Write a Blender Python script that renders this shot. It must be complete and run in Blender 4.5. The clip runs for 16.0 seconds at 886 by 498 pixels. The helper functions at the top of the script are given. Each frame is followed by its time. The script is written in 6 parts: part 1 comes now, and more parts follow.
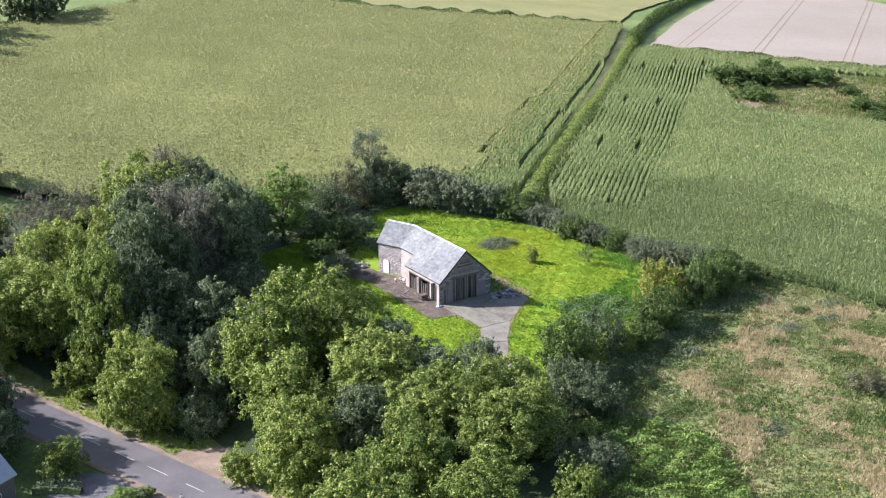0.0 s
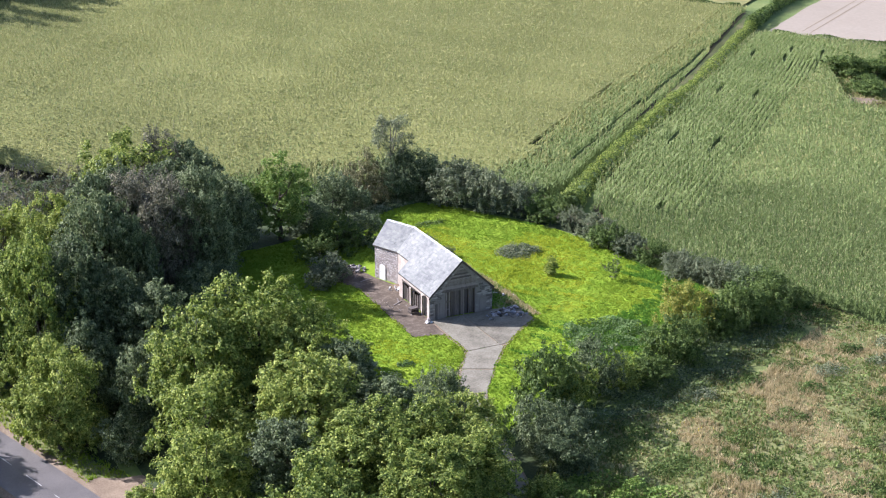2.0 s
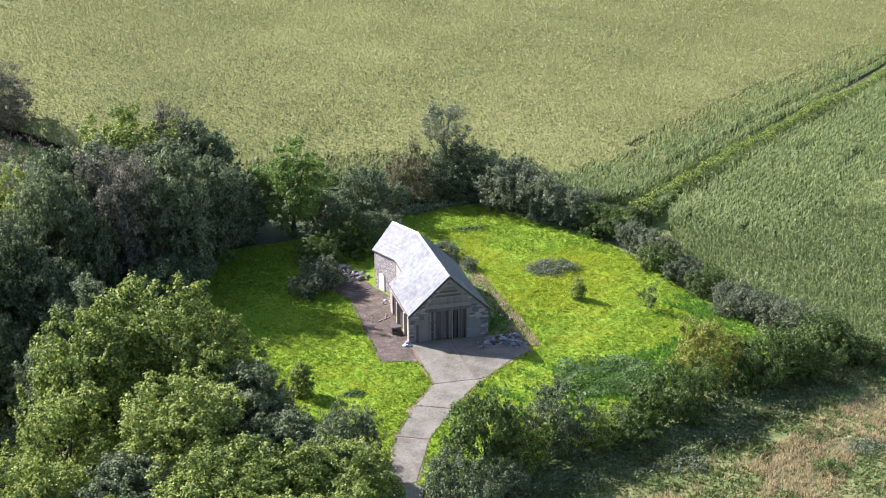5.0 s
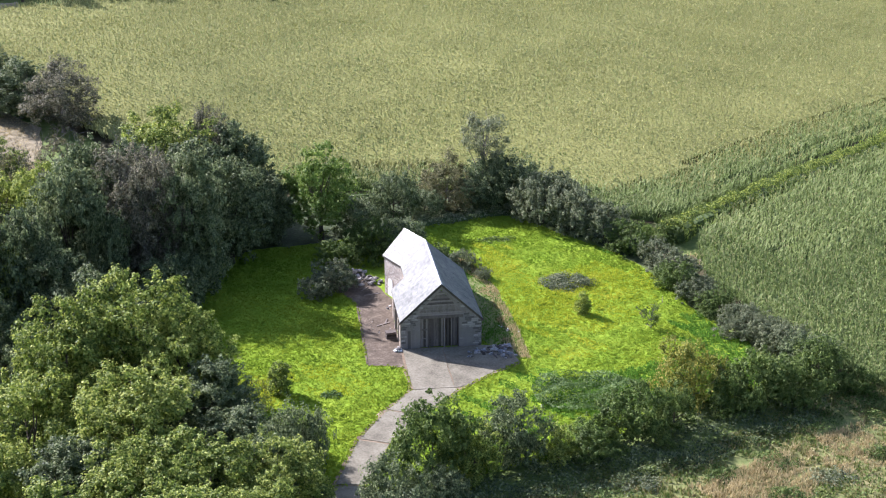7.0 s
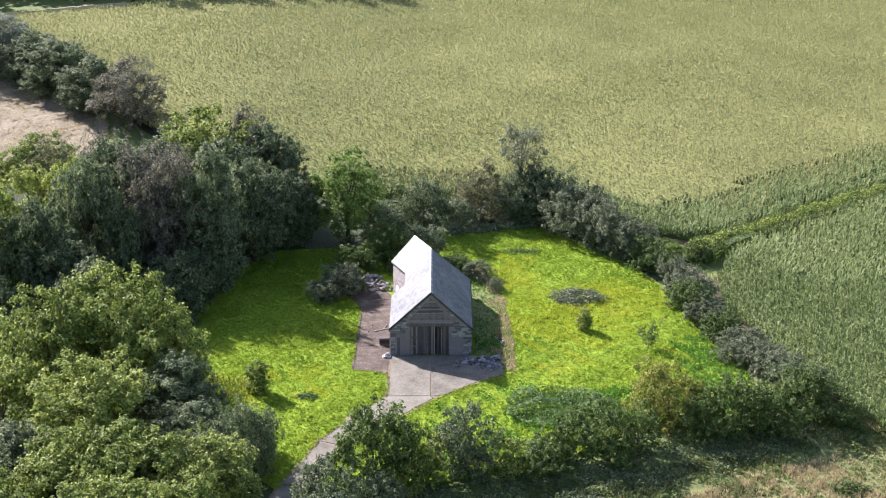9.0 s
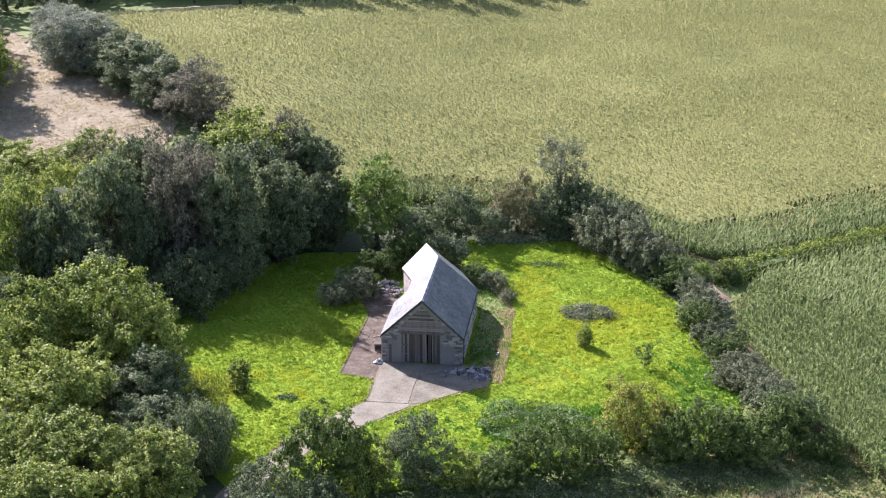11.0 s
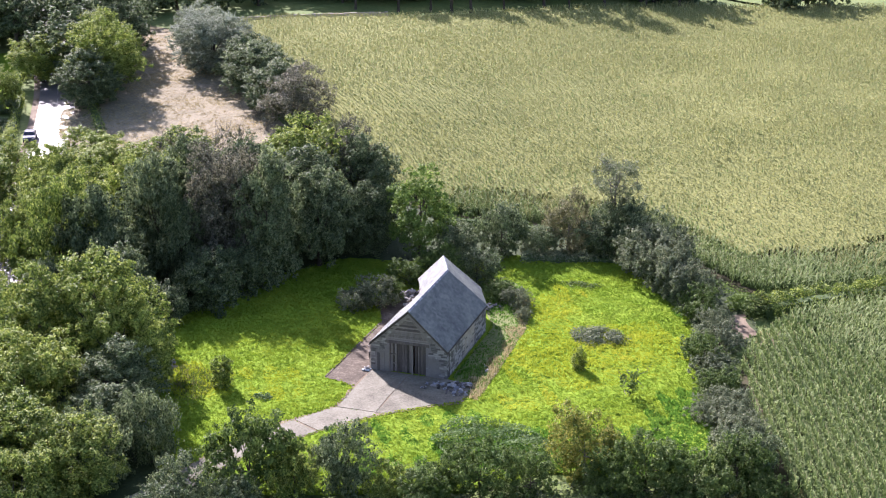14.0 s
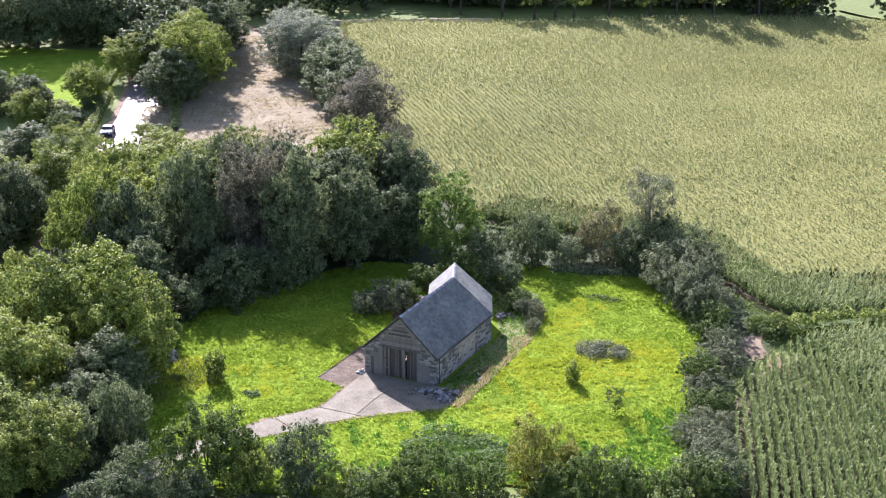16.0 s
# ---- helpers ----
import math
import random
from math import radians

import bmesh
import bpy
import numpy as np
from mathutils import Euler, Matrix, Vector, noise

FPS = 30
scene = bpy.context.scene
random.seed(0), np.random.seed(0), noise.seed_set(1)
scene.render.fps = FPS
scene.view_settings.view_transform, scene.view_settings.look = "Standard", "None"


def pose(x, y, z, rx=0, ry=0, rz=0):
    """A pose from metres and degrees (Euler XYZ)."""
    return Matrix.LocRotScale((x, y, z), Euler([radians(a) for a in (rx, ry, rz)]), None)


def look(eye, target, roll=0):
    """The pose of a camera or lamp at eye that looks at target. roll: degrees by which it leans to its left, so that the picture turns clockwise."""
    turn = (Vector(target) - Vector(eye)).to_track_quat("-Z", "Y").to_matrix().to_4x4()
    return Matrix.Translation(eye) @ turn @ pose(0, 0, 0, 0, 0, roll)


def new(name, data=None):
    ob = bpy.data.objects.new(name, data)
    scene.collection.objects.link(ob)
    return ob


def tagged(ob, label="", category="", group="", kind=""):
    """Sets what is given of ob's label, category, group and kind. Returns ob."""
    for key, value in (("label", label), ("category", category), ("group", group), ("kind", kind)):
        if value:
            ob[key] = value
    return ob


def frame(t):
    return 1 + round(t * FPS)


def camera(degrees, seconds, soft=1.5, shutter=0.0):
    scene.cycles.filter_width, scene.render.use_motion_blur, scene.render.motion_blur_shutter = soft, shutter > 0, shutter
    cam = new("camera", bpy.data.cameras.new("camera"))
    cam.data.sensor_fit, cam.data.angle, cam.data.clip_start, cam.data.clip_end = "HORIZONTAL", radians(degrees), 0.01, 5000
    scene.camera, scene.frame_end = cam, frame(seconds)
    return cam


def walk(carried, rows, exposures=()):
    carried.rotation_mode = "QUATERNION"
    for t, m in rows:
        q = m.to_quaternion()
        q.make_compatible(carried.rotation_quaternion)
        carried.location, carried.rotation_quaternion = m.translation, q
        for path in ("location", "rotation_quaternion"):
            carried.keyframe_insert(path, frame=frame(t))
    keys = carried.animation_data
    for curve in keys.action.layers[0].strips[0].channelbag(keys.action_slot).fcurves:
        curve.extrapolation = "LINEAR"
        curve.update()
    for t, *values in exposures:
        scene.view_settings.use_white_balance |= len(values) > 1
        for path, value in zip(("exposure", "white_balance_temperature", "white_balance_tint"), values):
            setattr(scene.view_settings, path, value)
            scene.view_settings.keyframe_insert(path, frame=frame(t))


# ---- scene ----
cam = camera(32.376, 16.0, soft=1.1)
walk(cam, [
    (0, look((-104.829, -155.329, 73.611), (-53.345, -76.412, 40.121), -0.070)),
    (0.5, look((-96.894, -152.745, 72.405), (-47.693, -72.530, 38.571), -0.029)),
    (1, look((-89.039, -150.173, 71.192), (-42.280, -68.645, 37.034), 0.054)),
    (1.5, look((-81.314, -147.543, 69.977), (-37.155, -64.732, 35.447), 0.142)),
    (2, look((-73.740, -144.746, 68.756), (-32.310, -60.713, 33.801), 0.162)),
    (2.5, look((-66.375, -141.799, 67.536), (-27.711, -56.601, 32.232), 0.045)),
    (3, look((-59.283, -138.894, 66.263), (-23.561, -52.545, 30.658), -0.039)),
    (3.5, look((-52.464, -136.206, 64.920), (-19.787, -48.763, 29.060), -0.089)),
    (4, look((-45.982, -133.822, 63.547), (-16.434, -45.299, 27.622), -0.127)),
    (4.5, look((-40.292, -132.585, 62.492), (-13.744, -43.060, 26.675), -0.104)),
    (5, look((-35.547, -132.907, 61.982), (-11.784, -42.505, 26.375), -0.081)),
    (5.5, look((-31.328, -134.143, 61.828), (-10.266, -42.973, 26.481), -0.059)),
    (6, look((-27.223, -135.651, 61.842), (-8.906, -43.806, 26.751), -0.036)),
    (6.5, look((-22.813, -136.786, 61.835), (-7.416, -44.343, 26.944), -0.013)),
    (7, look((-18.112, -137.473, 61.769), (-5.748, -44.516, 27.039), -0.019)),
    (7.5, look((-13.400, -138.063, 61.732), (-4.023, -44.695, 27.171), -0.005)),
    (8, look((-8.714, -138.466, 61.728), (-2.307, -44.790, 27.323), 0.019)),
    (8.5, look((-4.033, -138.753, 61.724), (-0.618, -44.872, 27.450), 0.037)),
    (9, look((0.666, -138.924, 61.716), (1.017, -44.929, 27.589), 0.041)),
    (11.5, look((23.977, -136.773, 61.553), (9.230, -43.685, 28.128), 0.069)),
    (12, look((28.670, -136.002, 61.650), (10.880, -43.409, 28.332), 0.039)),
    (12.5, look((33.338, -135.142, 61.775), (12.530, -43.147, 28.550), 0.026)),
    (13, look((37.969, -134.138, 61.909), (14.188, -42.833, 28.774), 0.017)),
    (13.5, look((42.535, -132.935, 62.023), (15.820, -42.428, 28.934), 0.013)),
    (14, look((47.071, -131.563, 62.099), (17.453, -41.933, 29.096), -0.017)),
    (14.5, look((51.557, -130.043, 62.153), (19.097, -41.374, 29.228), -0.034)),
    (15, look((55.994, -128.388, 62.192), (20.655, -40.795, 29.351), -0.038)),
    (15.5, look((60.358, -126.592, 62.250), (22.195, -40.151, 29.515), -0.048)),
    (16, look((64.636, -124.723, 62.321), (23.704, -39.528, 29.667), -0.089)),
], exposures=[(0, 1.17, 5850, 23), (6, 1.25, 6000, 23), (12, 1.38, 6150, 30), (16, 1.47, 6100, 29)])

# ==== world, sun, exposure ====
SUN_EL, SUN_AZ = radians(32.8), math.atan2(-7.45, 7.6)
world = bpy.data.worlds.new("sky")
scene.world = world
world.use_nodes = True
sky = world.node_tree.nodes.new("ShaderNodeTexSky")
sky.sky_type, sky.sun_disc = "NISHITA", False
sky.sun_elevation, sky.sun_rotation = SUN_EL, SUN_AZ % (2 * math.pi)
sky.air_density, sky.dust_density = 1.0, 1.5
world.node_tree.links.new(sky.outputs[0], world.node_tree.nodes["Background"].inputs[0])
world.node_tree.nodes["Background"].inputs[1].default_value = 0.104
sun_data = bpy.data.lights.new("sun", "SUN")
sun_data.energy, sun_data.angle, sun_data.color = 5.6, radians(0.6), (1.0, 0.965, 0.925)
sun = new("sun", sun_data)
sun_dir = Vector((math.sin(SUN_AZ) * math.cos(SUN_EL), math.cos(SUN_AZ) * math.cos(SUN_EL), math.sin(SUN_EL)))
sun.matrix_basis = look(sun_dir * 300, (0, 0, 0))


# ==== materials ====
def material(name, colours, scale=1.0, fine=12.0, rough=0.85, bump=0.3, bump_dist=0.03, island=0.0, objrand=0.0, metal=0.0,
             translucent=0.0, stretch=(1, 1, 1), spec=0.3, contrast=(0.3, 0.7), world_space=False):
    """Colour mixed from a ramp by two scales of noise, plus relief. island / objrand: strength of variation from piece to piece."""
    m = bpy.data.materials.new(name)
    m.use_nodes = True
    nt = m.node_tree
    n, ln = nt.nodes, nt.links.new
    bsdf = n["Principled BSDF"]
    tc = n.new("ShaderNodeTexCoord")
    mp = n.new("ShaderNodeMapping")
    mp.inputs["Scale"].default_value = stretch
    if world_space:
        geo0 = n.new("ShaderNodeNewGeometry")
        ln(geo0.outputs["Position"], mp.inputs[0])
    else:
        ln(tc.outputs["Object"], mp.inputs[0])
    big = n.new("ShaderNodeTexNoise")
    big.inputs["Scale"].default_value, big.inputs["Detail"].default_value, big.inputs["Roughness"].default_value = scale, 6, 0.6
    small = n.new("ShaderNodeTexNoise")
    small.inputs["Scale"].default_value, small.inputs["Detail"].default_value = fine, 4
    ln(mp.outputs[0], big.inputs["Vector"])
    ln(mp.outputs[0], small.inputs["Vector"])
    mixf = n.new("ShaderNodeMix")
    mixf.inputs[0].default_value = 0.4
    ln(big.outputs[0], mixf.inputs[2])
    ln(small.outputs[0], mixf.inputs[3])
    fac = mixf.outputs[0]
    if island or objrand:
        add = n.new("ShaderNodeMath")
        add.operation = "MULTIPLY_ADD"
        src = n.new("ShaderNodeNewGeometry").outputs["Random Per Island"] if island else n.new("ShaderNodeObjectInfo").outputs["Random"]
        cen = n.new("ShaderNodeMath")
        cen.operation = "SUBTRACT"
        ln(src, cen.inputs[0])
        cen.inputs[1].default_value = 0.5
        ln(cen.outputs[0], add.inputs[0])
        add.inputs[1].default_value = island or objrand
        ln(fac, add.inputs[2])
        fac = add.outputs[0]
        if island and objrand:
            add2 = n.new("ShaderNodeMath")
            add2.operation = "MULTIPLY_ADD"
            cen2 = n.new("ShaderNodeMath")
            cen2.operation = "SUBTRACT"
            ln(n.new("ShaderNodeObjectInfo").outputs["Random"], cen2.inputs[0])
            cen2.inputs[1].default_value = 0.5
            ln(cen2.outputs[0], add2.inputs[0])
            add2.inputs[1].default_value = objrand
            ln(fac, add2.inputs[2])
            fac = add2.outputs[0]
    ramp = n.new("ShaderNodeValToRGB")
    els = ramp.color_ramp.elements
    lo, hi = contrast
    k = len(colours)
    for i, c in enumerate(colours):
        pos = lo + (hi - lo) * i / max(k - 1, 1)
        if i < 2:
            els[i].position, els[i].color = pos, (*c, 1)
        else:
            e = els.new(pos)
            e.color = (*c, 1)
    ln(fac, ramp.inputs[0])
    ln(ramp.outputs[0], bsdf.inputs["Base Color"])
    bsdf.inputs["Roughness"].default_value = rough
    bsdf.inputs["Metallic"].default_value = metal
    bsdf.inputs["Specular IOR Level"].default_value = spec
    if bump:
        b = n.new("ShaderNodeBump")
        b.inputs["Strength"].default_value, b.inputs["Distance"].default_value = bump, bump_dist
        ln(small.outputs[0], b.inputs["Height"])
        ln(b.outputs[0], bsdf.inputs["Normal"])
    if translucent:
        tr = n.new("ShaderNodeBsdfTranslucent")
        ln(ramp.outputs[0], tr.inputs[0])
        mx = n.new("ShaderNodeMixShader")
        mx.inputs[0].default_value = translucent
        ln(bsdf.outputs[0], mx.inputs[1])
        ln(tr.outputs[0], mx.inputs[2])
        ln(mx.outputs[0], n["Material Output"].inputs[0])
    return m


def foliage(name, dark, mid, light, trans=0.34, rough=0.6):
    return material(name, [dark, mid, light], scale=0.35, fine=2.0, rough=rough, bump=0, island=0.85, objrand=0.25,
                    translucent=trans, spec=0.2, contrast=(0.15, 0.85))


M = {}
M["ground"] = material("ground_grass", [(0.07, 0.10, 0.025), (0.12, 0.17, 0.04), (0.20, 0.22, 0.07)], 0.05, 1.5, 0.95, 0.5, 0.1)
M["lawn"] = material("lawn_grass", [(0.1, 0.18, 0.014), (0.165, 0.255, 0.022), (0.24, 0.305, 0.033)], 0.22, 3.0, 0.95, 0.6, 0.15, spec=0.05)
M["blade"] = material("lawn_blades", [(0.125, 0.228, 0.018), (0.22, 0.313, 0.03), (0.325, 0.385, 0.042)], 0.06, 0.3, 0.75, 0, island=0.1, translucent=0.4,
                      contrast=(0.32, 0.68), spec=0.06)
M["blade_yellow"] = material("yellowing_blades", [(0.24, 0.315, 0.022), (0.335, 0.39, 0.032), (0.46, 0.455, 0.055)], 0.12, 0.6, 0.75, 0, island=0.12, translucent=0.45, spec=0.06)
M["blade_lush"] = material("lush_blades", [(0.056, 0.168, 0.02), (0.112, 0.235, 0.031), (0.168, 0.297, 0.047)], 0.12, 0.6, 0.75, 0, island=0.2, translucent=0.45, spec=0.08)
M["nettle"] = foliage("nettle_leaves", (0.075, 0.14, 0.035), (0.125, 0.205, 0.06), (0.19, 0.275, 0.095))
M["meadow"] = material("meadow_soil_grass", [(0.075, 0.11, 0.028), (0.15, 0.17, 0.055), (0.29, 0.25, 0.12)], 0.12, 2.0, 0.95, 0.5, 0.15)
M["meadow_blade"] = material("meadow_blades", [(0.075, 0.135, 0.025), (0.13, 0.185, 0.04), (0.24, 0.23, 0.085), (0.46, 0.37, 0.2)], 0.07, 0.35, 0.8, 0, island=0.3,
                             translucent=0.3, contrast=(0.3, 0.7))
M["dry_blade"] = material("straw_blades", [(0.29, 0.24, 0.12), (0.43, 0.36, 0.19), (0.55, 0.47, 0.265)], 0.2, 1.5, 0.85, 0, island=0.35, translucent=0.35, spec=0.1)
M["weed"] = foliage("meadow_weed_leaves", (0.06, 0.11, 0.025), (0.115, 0.175, 0.04), (0.2, 0.255, 0.075))
M["flower"] = material("yellow_flowers", [(0.6, 0.5, 0.03), (0.75, 0.65, 0.06)], 2, 8, 0.8, 0, island=0.3, translucent=0.3)
M["crop"] = material("far_crop", [(0.14, 0.145, 0.045), (0.19, 0.19, 0.06), (0.245, 0.238, 0.085)], 0.06, 1.2, 0.9, 0.6, 0.3)
M["yard"] = material("stained_yard", [(0.04, 0.03, 0.021), (0.1, 0.078, 0.055), (0.22, 0.18, 0.135)], 0.6, 5.0, 0.95, 0.5, 0.04)
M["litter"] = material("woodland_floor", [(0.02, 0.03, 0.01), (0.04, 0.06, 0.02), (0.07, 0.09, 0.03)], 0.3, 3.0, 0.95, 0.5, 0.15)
M["soil"] = material("field_soil", [(0.05, 0.045, 0.02), (0.09, 0.08, 0.035)], 0.2, 2.0, 0.95, 0.5, 0.1)
M["corn"] = material("maize_leaves", [(0.207, 0.22, 0.07), (0.288, 0.297, 0.103), (0.365, 0.366, 0.148)], 0.04, 0.6, 0.7, 0, island=0.12, translucent=0.25,
                     contrast=(0.2, 0.8), spec=0.15)
M["tassel"] = material("maize_tassels", [(0.29, 0.285, 0.125), (0.36, 0.345, 0.16), (0.42, 0.39, 0.19)], 0.06, 1.0, 0.7, 0, island=0.4, translucent=0.2)
M["corn_green"] = material("maize_leaves_green", [(0.12, 0.175, 0.052), (0.19, 0.255, 0.08), (0.285, 0.345, 0.125)], 0.05, 0.8, 0.6, 0, island=0.25, translucent=0.3,
                           contrast=(0.2, 0.8), spec=0.15)
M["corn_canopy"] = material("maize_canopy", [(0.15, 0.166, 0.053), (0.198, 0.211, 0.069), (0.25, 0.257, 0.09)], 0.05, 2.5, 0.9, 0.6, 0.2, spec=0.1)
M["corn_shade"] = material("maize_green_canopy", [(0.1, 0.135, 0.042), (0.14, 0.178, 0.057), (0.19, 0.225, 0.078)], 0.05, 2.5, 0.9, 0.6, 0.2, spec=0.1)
# dark green that paints the shade low in the full-detail rows
M["corn_core"] = material("maize_shaded_core", [(0.07, 0.105, 0.03), (0.115, 0.155, 0.045)], 0.3, 3.0, 0.9, 0.5, 0.2)
M["barley"] = material("ripe_barley", [(0.225, 0.19, 0.135), (0.27, 0.228, 0.168), (0.315, 0.27, 0.205)], 0.02, 1.0, 0.95, 0.4, 0.1)
M["barley_track"] = material("pressed_barley", [(0.16, 0.13, 0.08), (0.26, 0.2, 0.12)], 0.3, 2.0, 0.95, 0.4, 0.1)
M["hay"] = material("cut_hay", [(0.155, 0.13, 0.078), (0.232, 0.2, 0.126), (0.31, 0.27, 0.18)], 0.35, 2.5, 0.95, 0.6, 0.2)
M["asphalt"] = material("worn_asphalt", [(0.085, 0.08, 0.076), (0.125, 0.117, 0.11), (0.165, 0.155, 0.145)], 0.25, 8.0, 0.5, 0.25, 0.01, spec=0.5)
M["line"] = material("road_paint", [(0.3, 0.3, 0.28), (0.55, 0.55, 0.52)], 2, 20, 0.7, 0.1)
M["concrete"] = material("weathered_concrete", [(0.07, 0.062, 0.043), (0.135, 0.124, 0.09), (0.2, 0.186, 0.139), (0.262, 0.245, 0.188)], 0.35, 6.0, 0.9, 0.3, 0.02, objrand=0.15)
M["dirt"] = material("trodden_dirt", [(0.11, 0.08, 0.05), (0.195, 0.148, 0.1), (0.29, 0.23, 0.16)], 0.4, 5.0, 0.95, 0.5, 0.05)
M["stone"] = material("grey_rubble_stone", [(0.12, 0.11, 0.1), (0.22, 0.205, 0.185), (0.35, 0.325, 0.295)], 1.2, 6.0, 0.9, 0.6, 0.06, objrand=0.85)
M["pale_stone"] = material("pale_rubble_stone", [(0.26, 0.23, 0.205), (0.38, 0.345, 0.31), (0.5, 0.46, 0.415)], 1.2, 6.0, 0.9, 0.6, 0.06, objrand=0.25)
M["mortar"] = material("lime_mortar", [(0.17, 0.155, 0.14), (0.27, 0.25, 0.225)], 0.8, 8.0, 0.95, 0.4, 0.03)
M["plaster"] = material("limewashed_render", [(0.23, 0.19, 0.155), (0.36, 0.312, 0.262), (0.5, 0.45, 0.39)], 0.7, 6.0, 0.9, 0.3, 0.03)
M["slate"] = material("grey_roof_slate", [(0.15, 0.16, 0.175), (0.25, 0.26, 0.275), (0.36, 0.37, 0.37)], 0.35, 5.0, 0.5, 0.3, 0.02, objrand=0.55, spec=0.5)
M["wood"] = material("weathered_grey_boards", [(0.10, 0.085, 0.075), (0.18, 0.155, 0.135), (0.27, 0.235, 0.205)], 0.8, 6.0, 0.85, 0.4, 0.02, objrand=0.5,
                     stretch=(3, 3, 0.4))
M["wood_dark"] = material("dark_old_timber", [(0.035, 0.03, 0.026), (0.07, 0.06, 0.05), (0.12, 0.1, 0.085)], 0.8, 6.0, 0.85, 0.4, 0.02, objrand=0.5)
M["white"] = material("white_paint", [(0.6, 0.6, 0.57), (0.78, 0.78, 0.75)], 1.5, 9.0, 0.7, 0.2, 0.01)
M["rubble"] = material("pale_rubble", [(0.1, 0.094, 0.084), (0.2, 0.187, 0.17), (0.34, 0.32, 0.295)], 1.5, 8.0, 0.9, 0.4, 0.03, objrand=0.8)
M["bark"] = material("tree_bark", [(0.05, 0.04, 0.03), (0.11, 0.09, 0.07)], 2.0, 8.0, 0.95, 0.6, 0.04, stretch=(1, 1, 0.3))
M["twig"] = material("bare_twigs", [(0.10, 0.09, 0.075), (0.2, 0.18, 0.15)], 2.0, 8.0, 0.95, 0.4, 0.02)
M["leaf_mid"] = foliage("mid_green_leaves", (0.08, 0.128, 0.025), (0.202, 0.272, 0.051), (0.4, 0.445, 0.102))
M["leaf_dark"] = foliage("dark_green_leaves", (0.054, 0.08, 0.037), (0.122, 0.166, 0.07), (0.24, 0.288, 0.135))
M["leaf_grey"] = foliage("grey_green_leaves", (0.085, 0.11, 0.055), (0.155, 0.185, 0.095), (0.265, 0.295, 0.17))
M["leaf_lime"] = foliage("bright_green_leaves", (0.09, 0.165, 0.028), (0.165, 0.255, 0.048), (0.275, 0.36, 0.085))
M["leaf_brown"] = foliage("brownish_green_leaves", (0.095, 0.1, 0.045), (0.165, 0.165, 0.075), (0.25, 0.24, 0.115))
M["leaf_dead"] = foliage("greyish_brown_leaves", (0.08, 0.085, 0.05), (0.16, 0.16, 0.098), (0.29, 0.275, 0.18))
M["leaf_autumn"] = foliage("turning_leaves", (0.12, 0.165, 0.03), (0.23, 0.26, 0.045), (0.38, 0.33, 0.07))
M["hedge_core"] = material("hedge_shaded_core", [(0.05, 0.08, 0.026), (0.09, 0.13, 0.042)], 0.5, 4.0, 0.95, 0.5, 0.1)
M["leaf_silver"] = foliage("silvery_willow_leaves", (0.15, 0.185, 0.115), (0.25, 0.285, 0.19), (0.37, 0.405, 0.285))
M["leaf_hedge"] = foliage("hedge_leaves", (0.048, 0.084, 0.018), (0.095, 0.15, 0.034), (0.175, 0.24, 0.062))
M["glass"] = material("dark_window_glass", [(0.02, 0.025, 0.03), (0.04, 0.045, 0.05)], 1, 4, 0.1, 0, spec=0.6)
M["car"] = material("dark_blue_car_paint", [(0.02, 0.03, 0.07), (0.03, 0.045, 0.09)], 1, 4, 0.2, 0, spec=0.6)
M["tyre"] = material("rubber", [(0.02, 0.02, 0.02), (0.03, 0.03, 0.03)], 2, 8, 0.8, 0.1)
M["metal"] = material("dull_metal", [(0.2, 0.2, 0.2), (0.35, 0.35, 0.35)], 2, 8, 0.4, 0.1, metal=0.8)


# ==== helpers for building ====
def smooth01(v):
    v = np.clip(v, 0.0, 1.0)
    return v * v * (3 - 2 * v)


def ground_z(x, y):
    x, y = np.asarray(x, float), np.asarray(y, float)
    z = -0.095 * 8 * np.log1p(np.exp(np.minimum((x - 30) / 8, 60)))
    z = z + 4.5 * smooth01((y - 10) / 100) * smooth01((10 - x) / 50)
    z = z - 5.3 * smooth01((-x - 25) / 20) * (1 - smooth01(y / 55))
    return z


def tussock(x, y):
    """Uneven relief of rough grass."""
    x, y = np.asarray(x, float), np.asarray(y, float)
    a = np.sin(x * 2.3 + 1.7 * np.sin(y * 1.1)) * np.cos(y * 2.0 + 1.3 * np.sin(x * 0.9))
    b = np.sin(x * 4.9 + 2.1 * np.cos(y * 2.7)) * np.cos(y * 5.3 + 1.9 * np.sin(x * 2.2))
    c = np.sin(x * 0.8 + 1.1 * np.sin(y * 0.43)) * np.cos(y * 0.7)
    return np.maximum(0.05 + 0.035 * a + 0.035 * b + 0.03 * c, 0.0)


def gz(x, y):
    return float(ground_z(x, y))


def mesh_from(name, verts, faces, mats, index=None):
    me = bpy.data.meshes.new(name)
    me.from_pydata([tuple(v) for v in verts], [], [tuple(f) for f in faces])
    for m in mats:
        me.materials.append(m)
    if index is not None:
        me.polygons.foreach_set("material_index", index)
    me.update()
    return me


